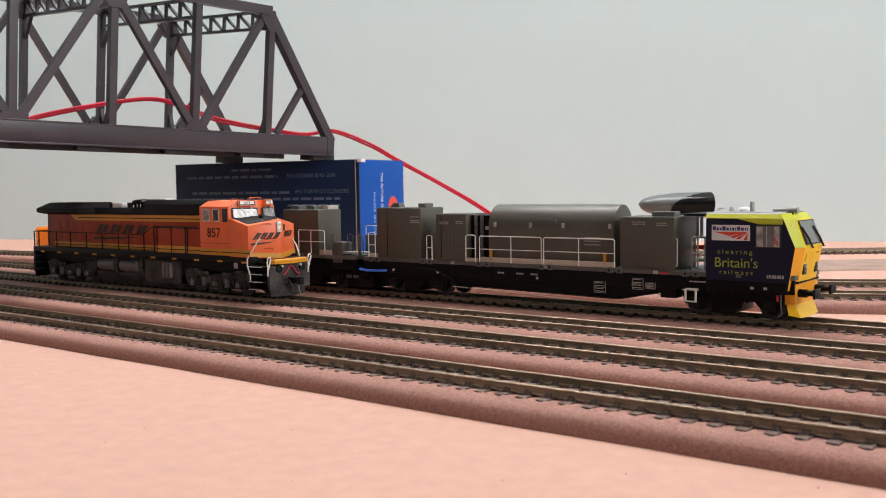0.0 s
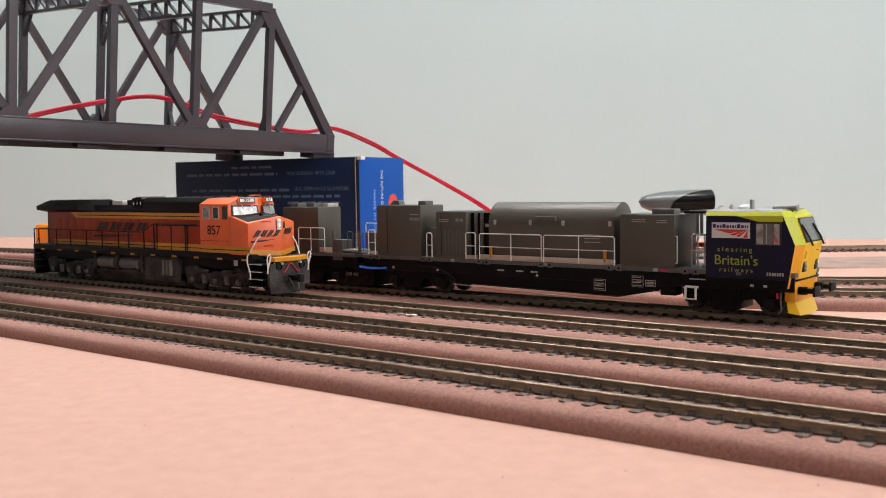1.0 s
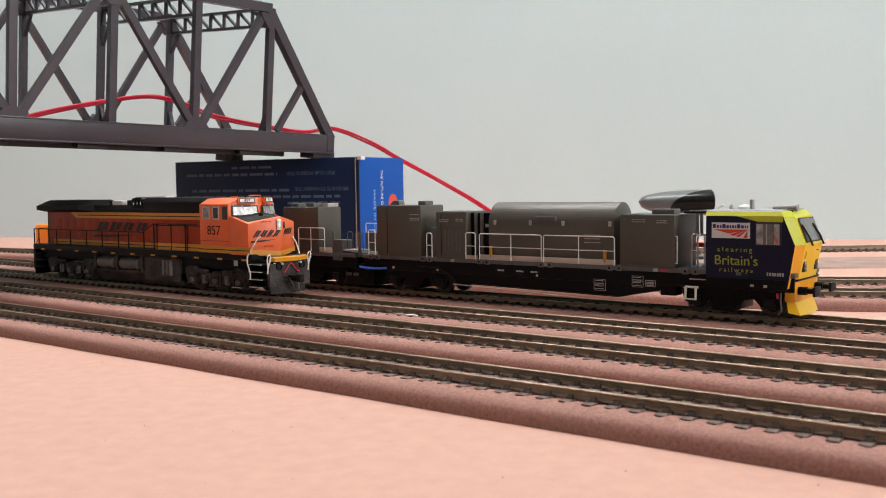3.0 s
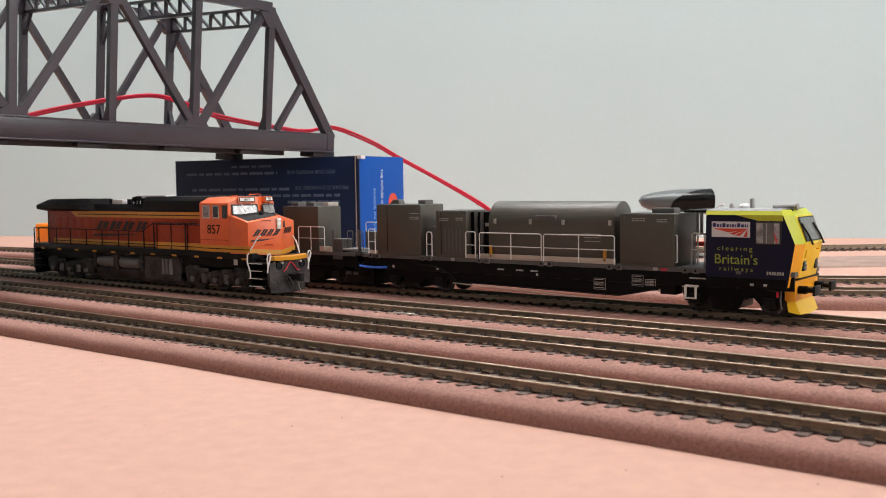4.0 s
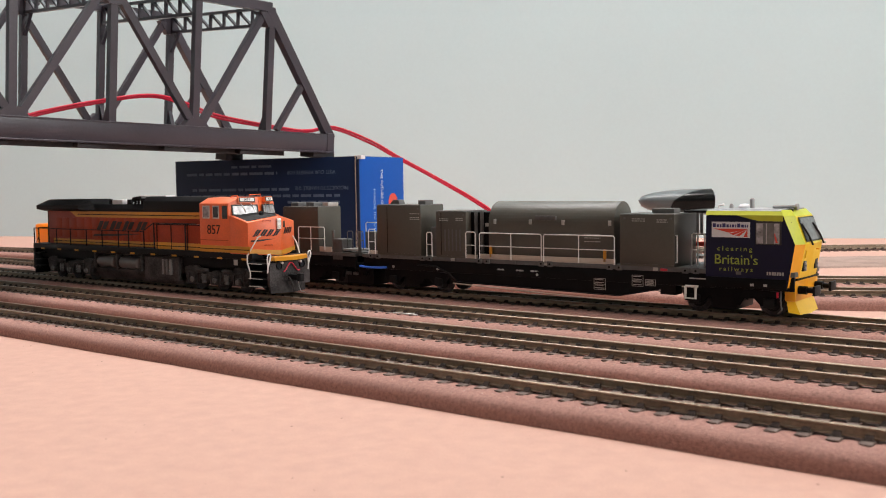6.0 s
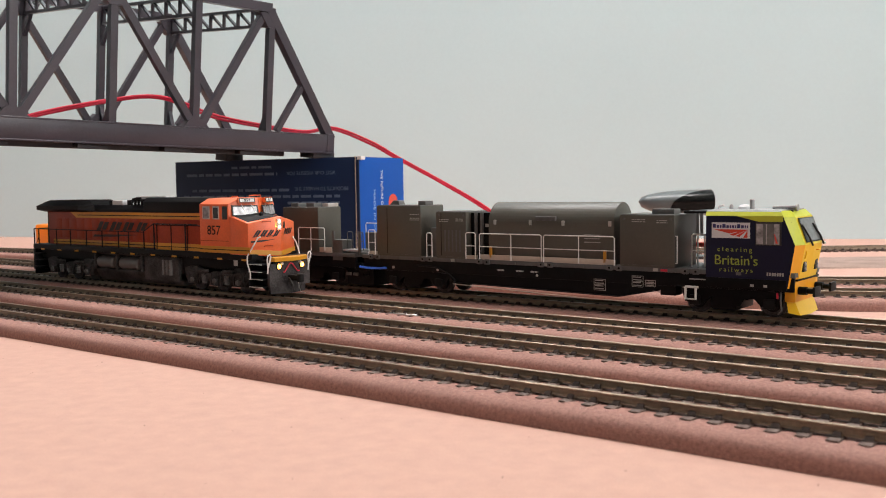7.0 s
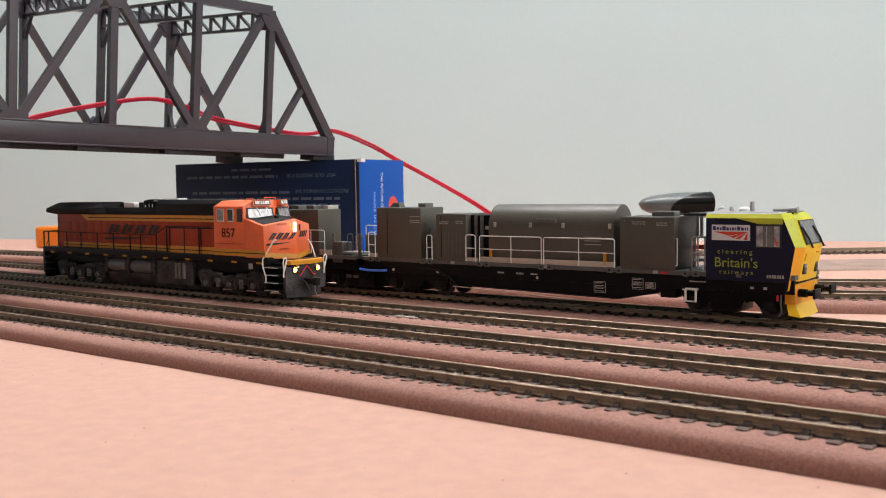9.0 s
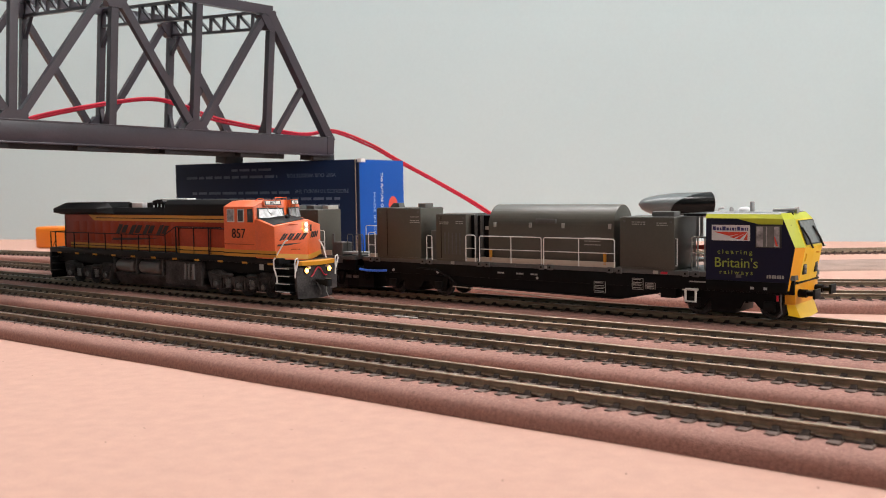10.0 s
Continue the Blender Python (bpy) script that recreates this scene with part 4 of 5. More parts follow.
def bogie(c, half, parent):
    bm = bm_new()
    side = [(c - half - 7, 12.5), (c - half - 5, 6), (c - half + 4, 5.5), (c - half + 7, 9), (c - 6, 9), (c - 4, 5.2), (c + 4, 5.2), (c + 6, 9), (c + half - 7, 9), (c + half - 4, 5.5), (c + half + 5, 6), (c + half + 7, 12.5), (c + 9, 14), (c - 9, 14)]
    bg = part("bogie", block(bm, c - 7, c + 7, -12, 12, 8, 15), M_UNDER, parent, "black two-axle bogie")
    for y in (-14.2, 12.2):
        part("side_frame", prism(bm_new(), side, "y", y, y + 2.0), M_UNDER, bg)
    part("gear_casing", block(bm_new(), c - half - 8, c + half + 8, -9, 9, 8.6, 14, 1.2), M_UNDER, bg)
    part("motor_casing", block(bm_new(), c - half + 7, c + 2, -13.5, 9, 2.4, 13, 1.6), M_UNDER, bg)
    for dx in (-half, half):
        part("axle_box", block(bm_new(), c + dx - 2.6, c + dx + 2.6, -15.3, -13.8, 4.6, 9.6, 0.5), M_SILL, bg)
        for y in (-8.6, 8.6):
            wheel(bg, c + dx, y, 6.2, 6.2, 2.6)
        part("brake_disc", lathe(bm_new(), [(-10.6, 3.4), (-10.2, 3.6)], (c + dx, 0, 6.2), "y", 18), M_SILL, bg)
    return bg


def underframe(x0, x1, b0, b1, parent):
    part("deck", block(bm_new(), x0, x1, -17.2, 17.2, 20.6, 23, 0.3), M_DECK, parent, "grey flat deck")
    part("sole_bar", block(bm_new(), x0 + 0.5, x1 - 0.5, -16.4, -14.4, 13.6, 20.6, 0.3), M_UNDER, parent, "black sole bar")
    part("sole_bar", block(bm_new(), x0 + 0.5, x1 - 0.5, 14.4, 16.4, 13.6, 20.6, 0.3), M_UNDER, parent)
    for y in (-15.6, 13.8):
        part("belly_frame", prism(bm_new(), [(b0 - 12, 20), (b0 - 7, 15), (b0, 8.3), (b1 - 22, 6.4), (b1, 11.2), (b1 + 6, 20)], "y", y, y + 1.8), M_UNDER, parent, "black fish-belly frame")
        part("frame_flange", prism(bm_new(), [(b0, 7.9), (b1 - 22, 6.0), (b1, 10.8), (b1, 11.3), (b1 - 22, 6.5), (b0, 8.4)], "y", y - 0.8, y + 2.4), M_UNDER, parent)
    part("spine", block(bm_new(), x0 + 3, x1 - 3, -4, 4, 12, 20.6), M_UNDER, parent)
    for k in range(12):
        x = x0 + 6 + k * (x1 - x0 - 12) / 12
        part("deck_lug", block(bm_new(), x, x + 2.6, -17.55, -17.1, 20.9, 22.6, 0.15), M_DECK if k % 3 else M_PRINT, parent)
    for k in range(6):
        x = x0 + 10 + k * (x1 - x0 - 50) / 5.2
        for dx in (-4.2, 1.0):
            part("corner_casting", block(bm_new(), x + dx, x + dx + 3.2, -17.9, -17.1, 20.2, 23.3, 0.3), M_DECK, parent)
            part("casting_hole", lathe(bm_new(), [(-18.0, 0.55), (-17.7, 0.7)], (x + dx + 1.6, 0, 21.7), "y", 10), M_UNDER, parent)


def buffers(x, s, parent):
    for y in (-11.5, 11.5):
        b = part("buffer", lathe(bm_new(), [(0, 2.0), (3.5 * s, 2.0), (3.6 * s, 1.3), (7 * s, 1.3)], (x, y, 14.2), "x", 14), M_UNDER, parent, "black round buffer")
        part("buffer_head", prism(bm_new(), [(y - 4, 12.0), (y + 4, 12.0), (y + 4, 16.6), (y - 4, 16.6)], "x", x + 7 * s, x + 8.2 * s, 0.3), M_SILL, b)
    part("drawhook", tube(bm_new(), [(x, 0, 14), (x + 4 * s, 0, 14), (x + 5 * s, 0, 12.5), (x + 4 * s, 0, 11.8)], 0.7, 8), M_STEEL, parent)


def front_vehicle():
    V = thing("maintenance_railcar", (MPV_X, Y_A, RAIL), "navy, lime and yellow rail maintenance vehicle model with olive-grey modules", "railcar", "maintenance train vehicles")
    V.scale = (0.9646, 1.0, 0.887)
    underframe(-264, -8, -196, -72, V)
    bogie(-37.5, 17.5, V)
    bogie(-225, 17.0, V)
    # cab
    lv = [(15.5, -11.2, -8.6, 17.3, 12), (19.6, -10.5, -8.2, 17.5, 12), (36.3, -8.0, -5.4, 17.5, 12), (49.6, -13.2, -10.0, 17.2, 11.6), (52.6, -15.2, -12.6, 15.2, 10.6), (53.0, -17.5, -15.5, 12.5, 9)]
    rings = [[(-48.5, -w, z), (xl, -w, z), (xf, -wf, z), (xf + 0.5, 0, z), (xf, wf, z), (xl, w, z), (-48.5, w, z)] for z, xl, xf, w, wf in lv]
    verts = [p for r_ in rings for p in r_]
    faces = [tuple(range(7)), tuple(range(35, 42))]
    for k in range(5):
        for j in range(7):
            faces.append((k * 7 + j, k * 7 + (j + 1) % 7, k * 7 + 7 + (j + 1) % 7, k * 7 + 7 + j))
    cab = part("cab", poly(bm_new(), verts, faces), M_NAVY, V, "navy blue cab body")

    def skin(name, i0, k0, i1, k1, m, label="", t=0.14, shrink=0.0):
        q = [Vector(rings[k0][i0]), Vector(rings[k0][i1]), Vector(rings[k1][i1]), Vector(rings[k1][i0])]
        c = sum(q, Vector()) / 4
        q = [p.lerp(c, shrink) for p in q]
        n = (q[1] - q[0]).cross(q[2] - q[0])
        out = c - Vector((-30, 0, 34))
        return part(name, plate(bm_new(), q if n.dot(out) > 0 else q[::-1], t), m, cab, label)

    for i in ((1, 2), (4, 5)):
        skin("corner_panel", i[0], 1, i[1], 2, M_CABORANGE, "warm yellow lower corner panel")
        skin("corner_panel", i[0], 2, i[1], 3, M_LIME, "lime upper corner panel")
        skin("corner_panel", i[0], 3, i[1], 4, M_LIME)
        skin("lower_panel", i[0], 0, i[1], 1, M_CABORANGE)
    for i in ((2, 3), (3, 4)):
        skin("front_panel", i[0], 1, i[1], 2, M_CABYEL, "bright yellow lower front panel")
        skin("front_panel", i[0], 2, i[1], 3, M_CABYEL2, "yellow windscreen surround")
        skin("front_panel", i[0], 3, i[1], 4, M_LIME)
        skin("lower_panel", i[0], 0, i[1], 1, M_CABORANGE, "warm yellow lower front strip")
    for s in (-1, 1):
        y = s * 17.5
        bmq = [(-48.6, s * 16.3, 52.1), (-14.3, s * 16.3, 52.1), (-15.0, s * 15.3, 52.7), (-48.6, s * 15.3, 52.7)]
        part("roof_edge", plate(bm_new(), bmq if s < 0 else bmq[::-1], 0.25), M_GREY, cab)
        bmq = [(-48.6, y, 50.1), (-13.4, y, 50.1), (-14.3, s * 16.3, 52.1), (-48.6, s * 16.3, 52.1)]
        part("lime_band", plate(bm_new(), bmq if s < 0 else bmq[::-1], 0.2), M_LIME, cab, "lime cant-rail band")
        bmq = [(-34.5, y, 50.2), (-24.0, y, 47.4), (-13.2, y, 47.4), (-13.4, y, 50.2)]
        part("lime_band", plate(bm_new(), bmq if s < 0 else bmq[::-1], 0.12), M_LIME, cab)
    part("cab_roof", prism(bm_new(), [(-15.3, 52.3), (-12.5, 53.0), (0, 53.4), (12.5, 53.0), (15.3, 52.3)], "x", -48.4, -14.5, 0.2), M_GREY, cab, "pale grey cab roof")
    # windscreen with wipers
    for i0, i1 in ((2, 4),):
        q = [Vector(rings[2][i0]), Vector(rings[2][i1]), Vector(rings[3][i1]), Vector(rings[3][i0])]
        n = (q[1] - q[0]).cross(q[2] - q[0]).normalized()
        n = n if n.x > 0 else -n
        c = sum(q, Vector()) / 4 + Vector((0, 0, 0.3))
        ws = [c + (p - c) * 0.88 + n * 0.55 for p in q]
        ws = ws if (ws[1] - ws[0]).cross(ws[2] - ws[0]).x > 0 else ws[::-1]
        scr = part("windscreen", plate(bm_new(), ws, 0.2), M_RUBBER, cab, "dark windscreen in a black seal")
        pn = [c + (p - c) * 0.8 + n * 0.8 for p in q]
        pn = pn if (pn[1] - pn[0]).cross(pn[2] - pn[0]).x > 0 else pn[::-1]
        part("pane", plate(bm_new(), pn, 0.1), M_SCREEN, scr)
        for f in (0.28, 0.92):
            p0 = q[0].lerp(q[1], f) + n * 1.2 + Vector((0.2, 0, -1.0))
            p1 = q[3].lerp(q[2], max(0, f - 0.28)) + n * 1.2
            part("wiper", tube(bm_new(), [p0, p0.lerp(p1, 0.3) + n * 0.4, p0.lerp(p1, 0.72)], 0.45, 6), M_RUBBER, scr)
    part("roof_notch", block(bm_new(), -15, -11.6, -9.5, -8.6, 50.4, 53.0, 0.2), M_RUBBER, cab)
    # lamps and details on the front
    for y, dx in ((-8.0, -6.6), (8.0, -6.6)):
        lamp = part("headlamp", block(bm_new(), -3.4 + dx, 0.2 + dx, y - 2.2, y + 2.2, 23.0, 28.2, 0.5), M_RUBBER, cab, "square black lamp cluster")
        for z in (24.4, 26.8):
            part("lens", lathe(bm_new(), [(0, 1.0), (0.45, 0.9)], (dx, y, z), "x", 14), M_GLASS, lamp)
    part("grab", tube(bm_new(), [(-7.0, -10.0, 29.5), (-5.8, -10.2, 29.8), (-5.2, -10.2, 33), (-6.2, -10.0, 33.4)], 0.3, 6), M_CABYEL, cab)
    part("mirror_stub", lathe(bm_new(), [(-0.5, 0.6), (2.4, 0.6)], (-6, 11.5, 36.0), "x", 8), M_WIRE, cab)
    part("front_marks", block(bm_new(), -2.6, -1.4, -6, -2.5, 33.6, 34.1), M_CABORANGE, cab)
    part("front_sill", block(bm_new(), -12.5, -7.4, -14.8, 14.8, 18.9, 19.8, 0.2), M_UNDER, cab, "black sill strip")
    part("side_hatch", plate(bm_new(), [(-10.1, -17.0, 22.5), (-8.3, -13.2, 22.5), (-7.5, -13.2, 28.5), (-9.2, -17.0, 28.5)], 0.25), M_CABORANGE, cab)
    letters("warning_mark", "!", 1.6, mpose(-10.4, -14.9, 45.6, 80, 0, 60), M_UNDER, cab)
    # side window, sign, slogan
    win = part("side_window", block(bm_new(), -25.4, -13.8, -17.75, -17.3, 36.0, 47.3, 0.2), M_RUBBER, cab, "cab side window with pale blind")
    part("pane", block(bm_new(), -25.0, -14.5, -17.85, -17.6, 36.4, 46.6), M_SCREEN, win)
    for x, w in ((-24.8, 2.9), (-17.0, 2.3)):
        part("blind", block(bm_new(), x, x + w, -17.95, -17.8, 36.6, 46.3), M_GLASS, win, "pale window blind")
    part("window_post", block(bm_new(), -20.6, -20.1, -17.95, -17.8, 36.6, 46.3), M_GREY, win)
    part("seat_glimpse", prism(bm_new(), [(-16.2, 37.0), (-15.2, 37.0), (-16.6, 41.5), (-17.0, 41.5)], "y", -18.02, -17.9), M_REDP, win)
    sign = part("sign_panel", block(bm_new(), -45.6, -27.9, -17.8, -17.4, 39.2, 46.9), M_WHITE, cab, "white sign panel with red slanted stripes")
    bm = bm_new()
    x = -45.0
    for w in (1.4, 1.0, 0.8, 1.5, 1.1, 0.7, 1.0, 0.5, 1.4, 1.2, 0.6, 0.5):
        block(bm, x, x + w, -17.92, -17.7, 44.2, 45.6 + (0.5 if w > 1.2 else 0))
        x += w + 0.42
    part("sign_bars", bm, M_NAVYP, sign, "navy bars of a painted-out name")
    for pts in (((-44.8, 43.5), (-28.8, 43.5), (-37.2, 41.5)), ((-35.3, 40.4), (-28.9, 43.4), (-30.4, 43.4), (-37.2, 41.0)), ((-32.6, 39.9), (-29.0, 43.3), (-31.6, 42.0), (-34.6, 40.2)), ((-30.8, 39.5), (-28.9, 39.5), (-28.9, 43.4))):
        part("sign_stripe", plate(bm_new(), [(a, -17.82, b) for a, b in pts], -0.1), M_REDP, sign)
    letters("slogan", "clearing", 2.35, mpose(-34.9, -17.66, 32.6, 90, 0, 0), M_LIMETXT, cab, "thin lime lettering", 1.1, 0.02, 1.42)
    letters("slogan", "Britain's", 5.0, mpose(-34.3, -17.66, 26.0, 90, 0, 0), M_LIMETXT, cab, "bold lime lettering", 0.92, 0.1)
    letters("slogan", "railways", 2.2, mpose(-34.2, -17.66, 22.6, 90, 0, 0), M_LIMETXT, cab, "thin lime lettering", 1.1, 0.02, 1.42)
    bm = bm_new()
    for k, w in enumerate((0.8, 0.8, 1.0, 0.9, 0.9, 0.9, 0.9)):
        block(bm, -20.2 + k * 1.12, -20.2 + k * 1.12 + w * 0.85, -17.7, -17.5, 21.3, 22.9)
    part("number_bars", bm, M_PRINT, cab, "pale bars of a vehicle number")
    # roof fittings
    part("aerial", tube(bm_new(), [(-47, -6, 52.9), (-47, -6, 54.5), (-44.6, -6, 55.1)], 0.6, 8), M_WHITE, cab)
    part("aerial", lathe(bm_new(), [(52.7, 1.1), (54.7, 0.9), (55.5, 0.4)], (-41, -6, 0), "z", 12), M_GREY, cab)
    part("roof_dome", lathe(bm_new(), [(52.9, 3.0), (54.3, 2.9), (55.2, 2.1), (55.5, 0.6)], (-35, -5, 0), "z", 20), M_WHITE, cab, "white round roof dome")
    part("aerial", lathe(bm_new(), [(52.9, 1.2), (57.7, 1.1), (58.3, 0.5)], (-31.6, -5, 0), "z", 12), M_GREY, cab)
    part("horn", tube(bm_new(), [(-21.6, -6, 53.9), (-16, -6, 54.0), (-12, -6, 54.1)], 0.9, 8), M_GREY, cab, "grey roof horn")
    part("horn", lathe(bm_new(), [(-12.6, 1.0), (-11.8, 1.6), (-10.8, 1.7)], (0, -5, 53.9), "x", 12), M_GREY, cab)
    part("horn_bracket", block(bm_new(), -20.5, -14.5, -8.2, -3, 52.5, 53.5, 0.2), M_GREY, cab)
    # buffer beam and plough
    part("buffer_beam", block(bm_new(), -13, -8.2, -15.5, 15.5, 8.8, 18.4, 0.5), M_CABORANGE, V, "yellow buffer beam")
    buffers(-8.0, 1, V)
    pl = [(-12.5, -14.6, 9.4), (-9.6, -13, 9.6), (-9.2, 0, 9.6), (-9.6, 13, 9.6), (-12.5, 14.6, 9.4), (-11.5, -14.6, 3.4), (-7.0, -12.2, 2.2), (-6.2, 0, 1.8), (-7.0, 12.2, 2.2), (-11.5, 14.6, 3.4)]
    part("plough", poly(bm_new(), pl, [(0, 1, 2, 3, 4), (9, 8, 7, 6, 5), (0, 5, 6, 1), (1, 6, 7, 2), (2, 7, 8, 3), (3, 8, 9, 4), (0, 4, 9, 5)]), M_CABYEL, V, "bright yellow obstacle plough")
    part("pipe", tube(bm_new(), [(-14.5, -15.5, 14), (-14.5, -16, 9), (-14, -16, 4.5), (-16, -15, 2.5)], 0.4, 8), M_DECK, V)
    part("valve", block(bm_new(), -15.8, -14.9, -18.0, -17.4, 10.4, 13.2, 0.2), M_RED, V, "small red valve")
    part("step_loop", tube(bm_new(), [(-58.6, -17.0, 13.8), (-58.6, -17.2, 7.6), (-53.6, -17.2, 7.6), (-53.6, -17.0, 13.4), (-52.4, -17.0, 13.8), (-58.6, -17.0, 13.8)], 0.65, 8), M_WIRE, V, "white square step loop")
    part("valance", block(bm_new(), -48.4, -11.5, -17.75, -16.3, 14.4, 19.4, 0.2), M_UNDER, V)
    for x in (-27.5, -21.5):
        part("label_mark", block(bm_new(), x, x + 1.6, -17.9, -17.6, 15.6, 16.8), M_PRINT, V)
    part("battery_box", block(bm_new(), -72, -64, -15.8, -8, 8.5, 20, 0.4), M_UNDER, V)
    part("lamp_bar", block(bm_new(), -56.5, -48.5, -17.5, -17.1, 17.6, 18.2), M_PRINT, V)
    # modules on the deck
    c3 = container(-92.4, -64.0, -17.5, 7.5, 50.2, V, lids=((-78, -66.4),))
    small_print("stencil", -86, -79, 48.0, 2, c3)
    small_print("stencil", -73, -67.5, 47.6, 2, c3)
    part("door_rail", tube(bm_new(), [(-63.9, -16.4, 25.4), (-63.1, -16.4, 25.4), (-63.1, -16.4, 39.4), (-63.9, -16.4, 39.4)], 0.3, 8), M_WIRE, c3, "thin white grab rail")
    tank_out = [(-16.0, 23.2)] + [(-6 - 10.0 * math.cos(a), 44 + 12.8 * math.sin(a)) for a in [radians(k * 7.5) for k in range(0, 25)]] + [(4, 23.2)]
    tank = part("tank", prism(bm_new(), tank_out, "x", -172, -96.6, 0.3), M_CONT, V, "long olive-grey round-topped tank")
    part("tank_hinge", block(bm_new(), -142, -129.5, -16.6, -14.5, 46.4, 48.8, 0.3), M_DECK, tank)
    for x in (-168.5, -146, -126.2, -99.5):
        part("tank_lug", block(bm_new(), x, x + 1.6, -16.4, -15.0, 43.8, 46.6, 0.2), M_PRINT, tank)
    small_print("stencil", -113, -104, 39.2, 3, tank, y=-16.12, gap=2.0)
    toe = part("toe_board", block(bm_new(), -177, -95.4, -17.0, -16.4, 23.0, 26.0, 0.1), M_TOE, V, "cream toe board along the deck edge")
    rail_panel("handrail", -177, -137.6, 23, 38.4, V, mids=(-156.5,))
    rail_panel("handrail", -136.2, -95.4, 23, 38.4, V, mids=(-115.5,))
    for x in (-171, -102):
        part("yellow_handle", block(bm_new(), x, x + 1.6, -17.0, -16.3, 24, 31, 0.2), M_YELLOW, V)
    c2 = container(-207, -186, -17.5, 2.5, 51, V, seams=(-203.5,))
    small_print("stencil", -204.5, -198, 46.6, 2, c2)
    small_print("stencil", -193, -188, 47.0, 2, c2)
    bm = bm_new()
    for k in range(5):
        block(bm, -201 + k * 2.6, -200.2 + k * 2.6, -17.7, -17.4, 27, 40)
    part("louvre", bm, M_DECK, c2)
    part("side_locker", block(bm_new(), -213.5, -207, -14, 12, 23, 41, 0.4), M_DECK, V, "grey narrow locker")
    part("black_module", block(bm_new(), -186, -173, -13, 3, 23, 50.5, 0.5), M_UNDER, V, "black pump module")
    part("pump_label", block(bm_new(), -176, -173.5, -13.4, -12.9, 42, 44), M_PRINT, V)
    for x in (-182, -178):
        part("pump_pipe", lathe(bm_new(), [(23, 1.0), (50, 1.0), (51, 0.6)], (x, -13.5, 0), "z", 10), M_DECK, V)
    c1 = container(-251.5, -218, -17.5, 3.0, 54.6, V, seams=(-243.5,), lids=((-224, -212.5 - 6),))
    small_print("stencil", -226, -219, 49.5, 1, c1)
    small_print("stencil", -226, -219, 47.2, 2, c1)
    part("sloped_lid", prism(bm_new(), [(-249, 54.8), (-241, 54.8), (-242, 57.8), (-246, 57.8)], "y", -9, -4, 0.3), M_DECK, c1)
    rail_panel("handrail", -258.2, -253.0, 23, 39, V)
    rail_panel("handrail", -213.8, -210.0, 23, 38, V)
    rail_panel("handrail", -186.2, -179.8, 23, 38.8, V)
    part("toe_board", block(bm_new(), -259, -252.2, -17.2, -16.4, 23, 25.4, 0.1), M_TOE, V)
    part("toe_board", block(bm_new(), -187, -179, -17.2, -16.4, 23, 25.2, 0.1), M_TOE, V)
    # gap between module and cab
    for x in (-69.4, -66.2, -64.0):
        part("exhaust_pipe", lathe(bm_new(), [(38.6, 0.9), (50, 0.9), (51.6, 0.8)], (x, 13.5, 0), "z", 12), M_GREY, V, "grey upright exhaust pipe")
    part("pipe_shelf", block(bm_new(), -74, -48.6, 12.2, 15, 38, 38.8, 0.2), M_DECK, V)
    part("red_beam", block(bm_new(), -74, -48.6, 14.5, 16, 31.6, 34.2, 0.4), M_REDP, V, "small red crossbar")
    part("shelf_bracket", block(bm_new(), -49.8, -48.6, 12.2, 16.4, 22.9, 38.4, 0.2), M_DECK, V)
    rail_panel("handrail", -60.4, -53.9, 23, 40.0, V, y=-6, mids=(-57.4,), r=0.38)
    part("cab_back_roof", block(bm_new(), -62, -48.6, -12, 16, 51.0, 52.2, 0.2), M_UNDER, V)
    part("platform_edge", block(bm_new(), -71, -67.6, -17.6, -17.1, 21.0, 22.2), M_RED, V)
    # lettering on the sole bar
    for x in (-166, -154, -145):
        small_print("data_bars", x, x + 4.5, 17.6, 1, V, y=-16.5, h=0.9)
    for x in (-152, -141):
        part("data_ring", lathe(bm_new(), [(-16.55, 0.6), (-16.45, 0.8), (-16.4, 0.8)], (x, 0, 15.2), "y", 10), M_SILL if x < -150 else M_PRINT, V)
    data_panel(-107.5, -101, 9.0, 15.2, V, -16.5)
    data_panel(-86.5, -80.5, 12.0, 18.0, V, -16.5)
    data_panel(-79.5, -74, 12.6, 16.0, V, -16.5)
    # Pale rod added for the lit line of ground seen below the frame
    part("lit_gap_line", tube(bm_new(), [(-196, -17.0, 7.4), (-150, -17.0, 5.6), (-110, -17.0, 4.2), (-78, -17.0, 4.0)], 0.33, 6), M_TOE, V, "pale rod standing in for lit ground seen under the frame")
    part("diagonal_pipe", tube(bm_new(), [(-222, -16.8, 17.5), (-208, -16.8, 17), (-199, -16.8, 13), (-194, -16.8, 9)], 0.55, 8), M_SILL, V)
    buffers(-264, -1, V)
    # Black block added to fill the gap, dark there with shade and fittings
    part("coupling_filler", block(bm_new(), -271, -259, -13, 12, 2.0, 14.5, 0.8), M_UNDER, V, "black filler block at the coupling")
    for x in (-240, -207):
        part("axle_mark", lathe(bm_new(), [(-16.7, 0.9), (-16.4, 0.9)], (x, 0, 15.5), "y", 12), M_PRINT, V)
    return V


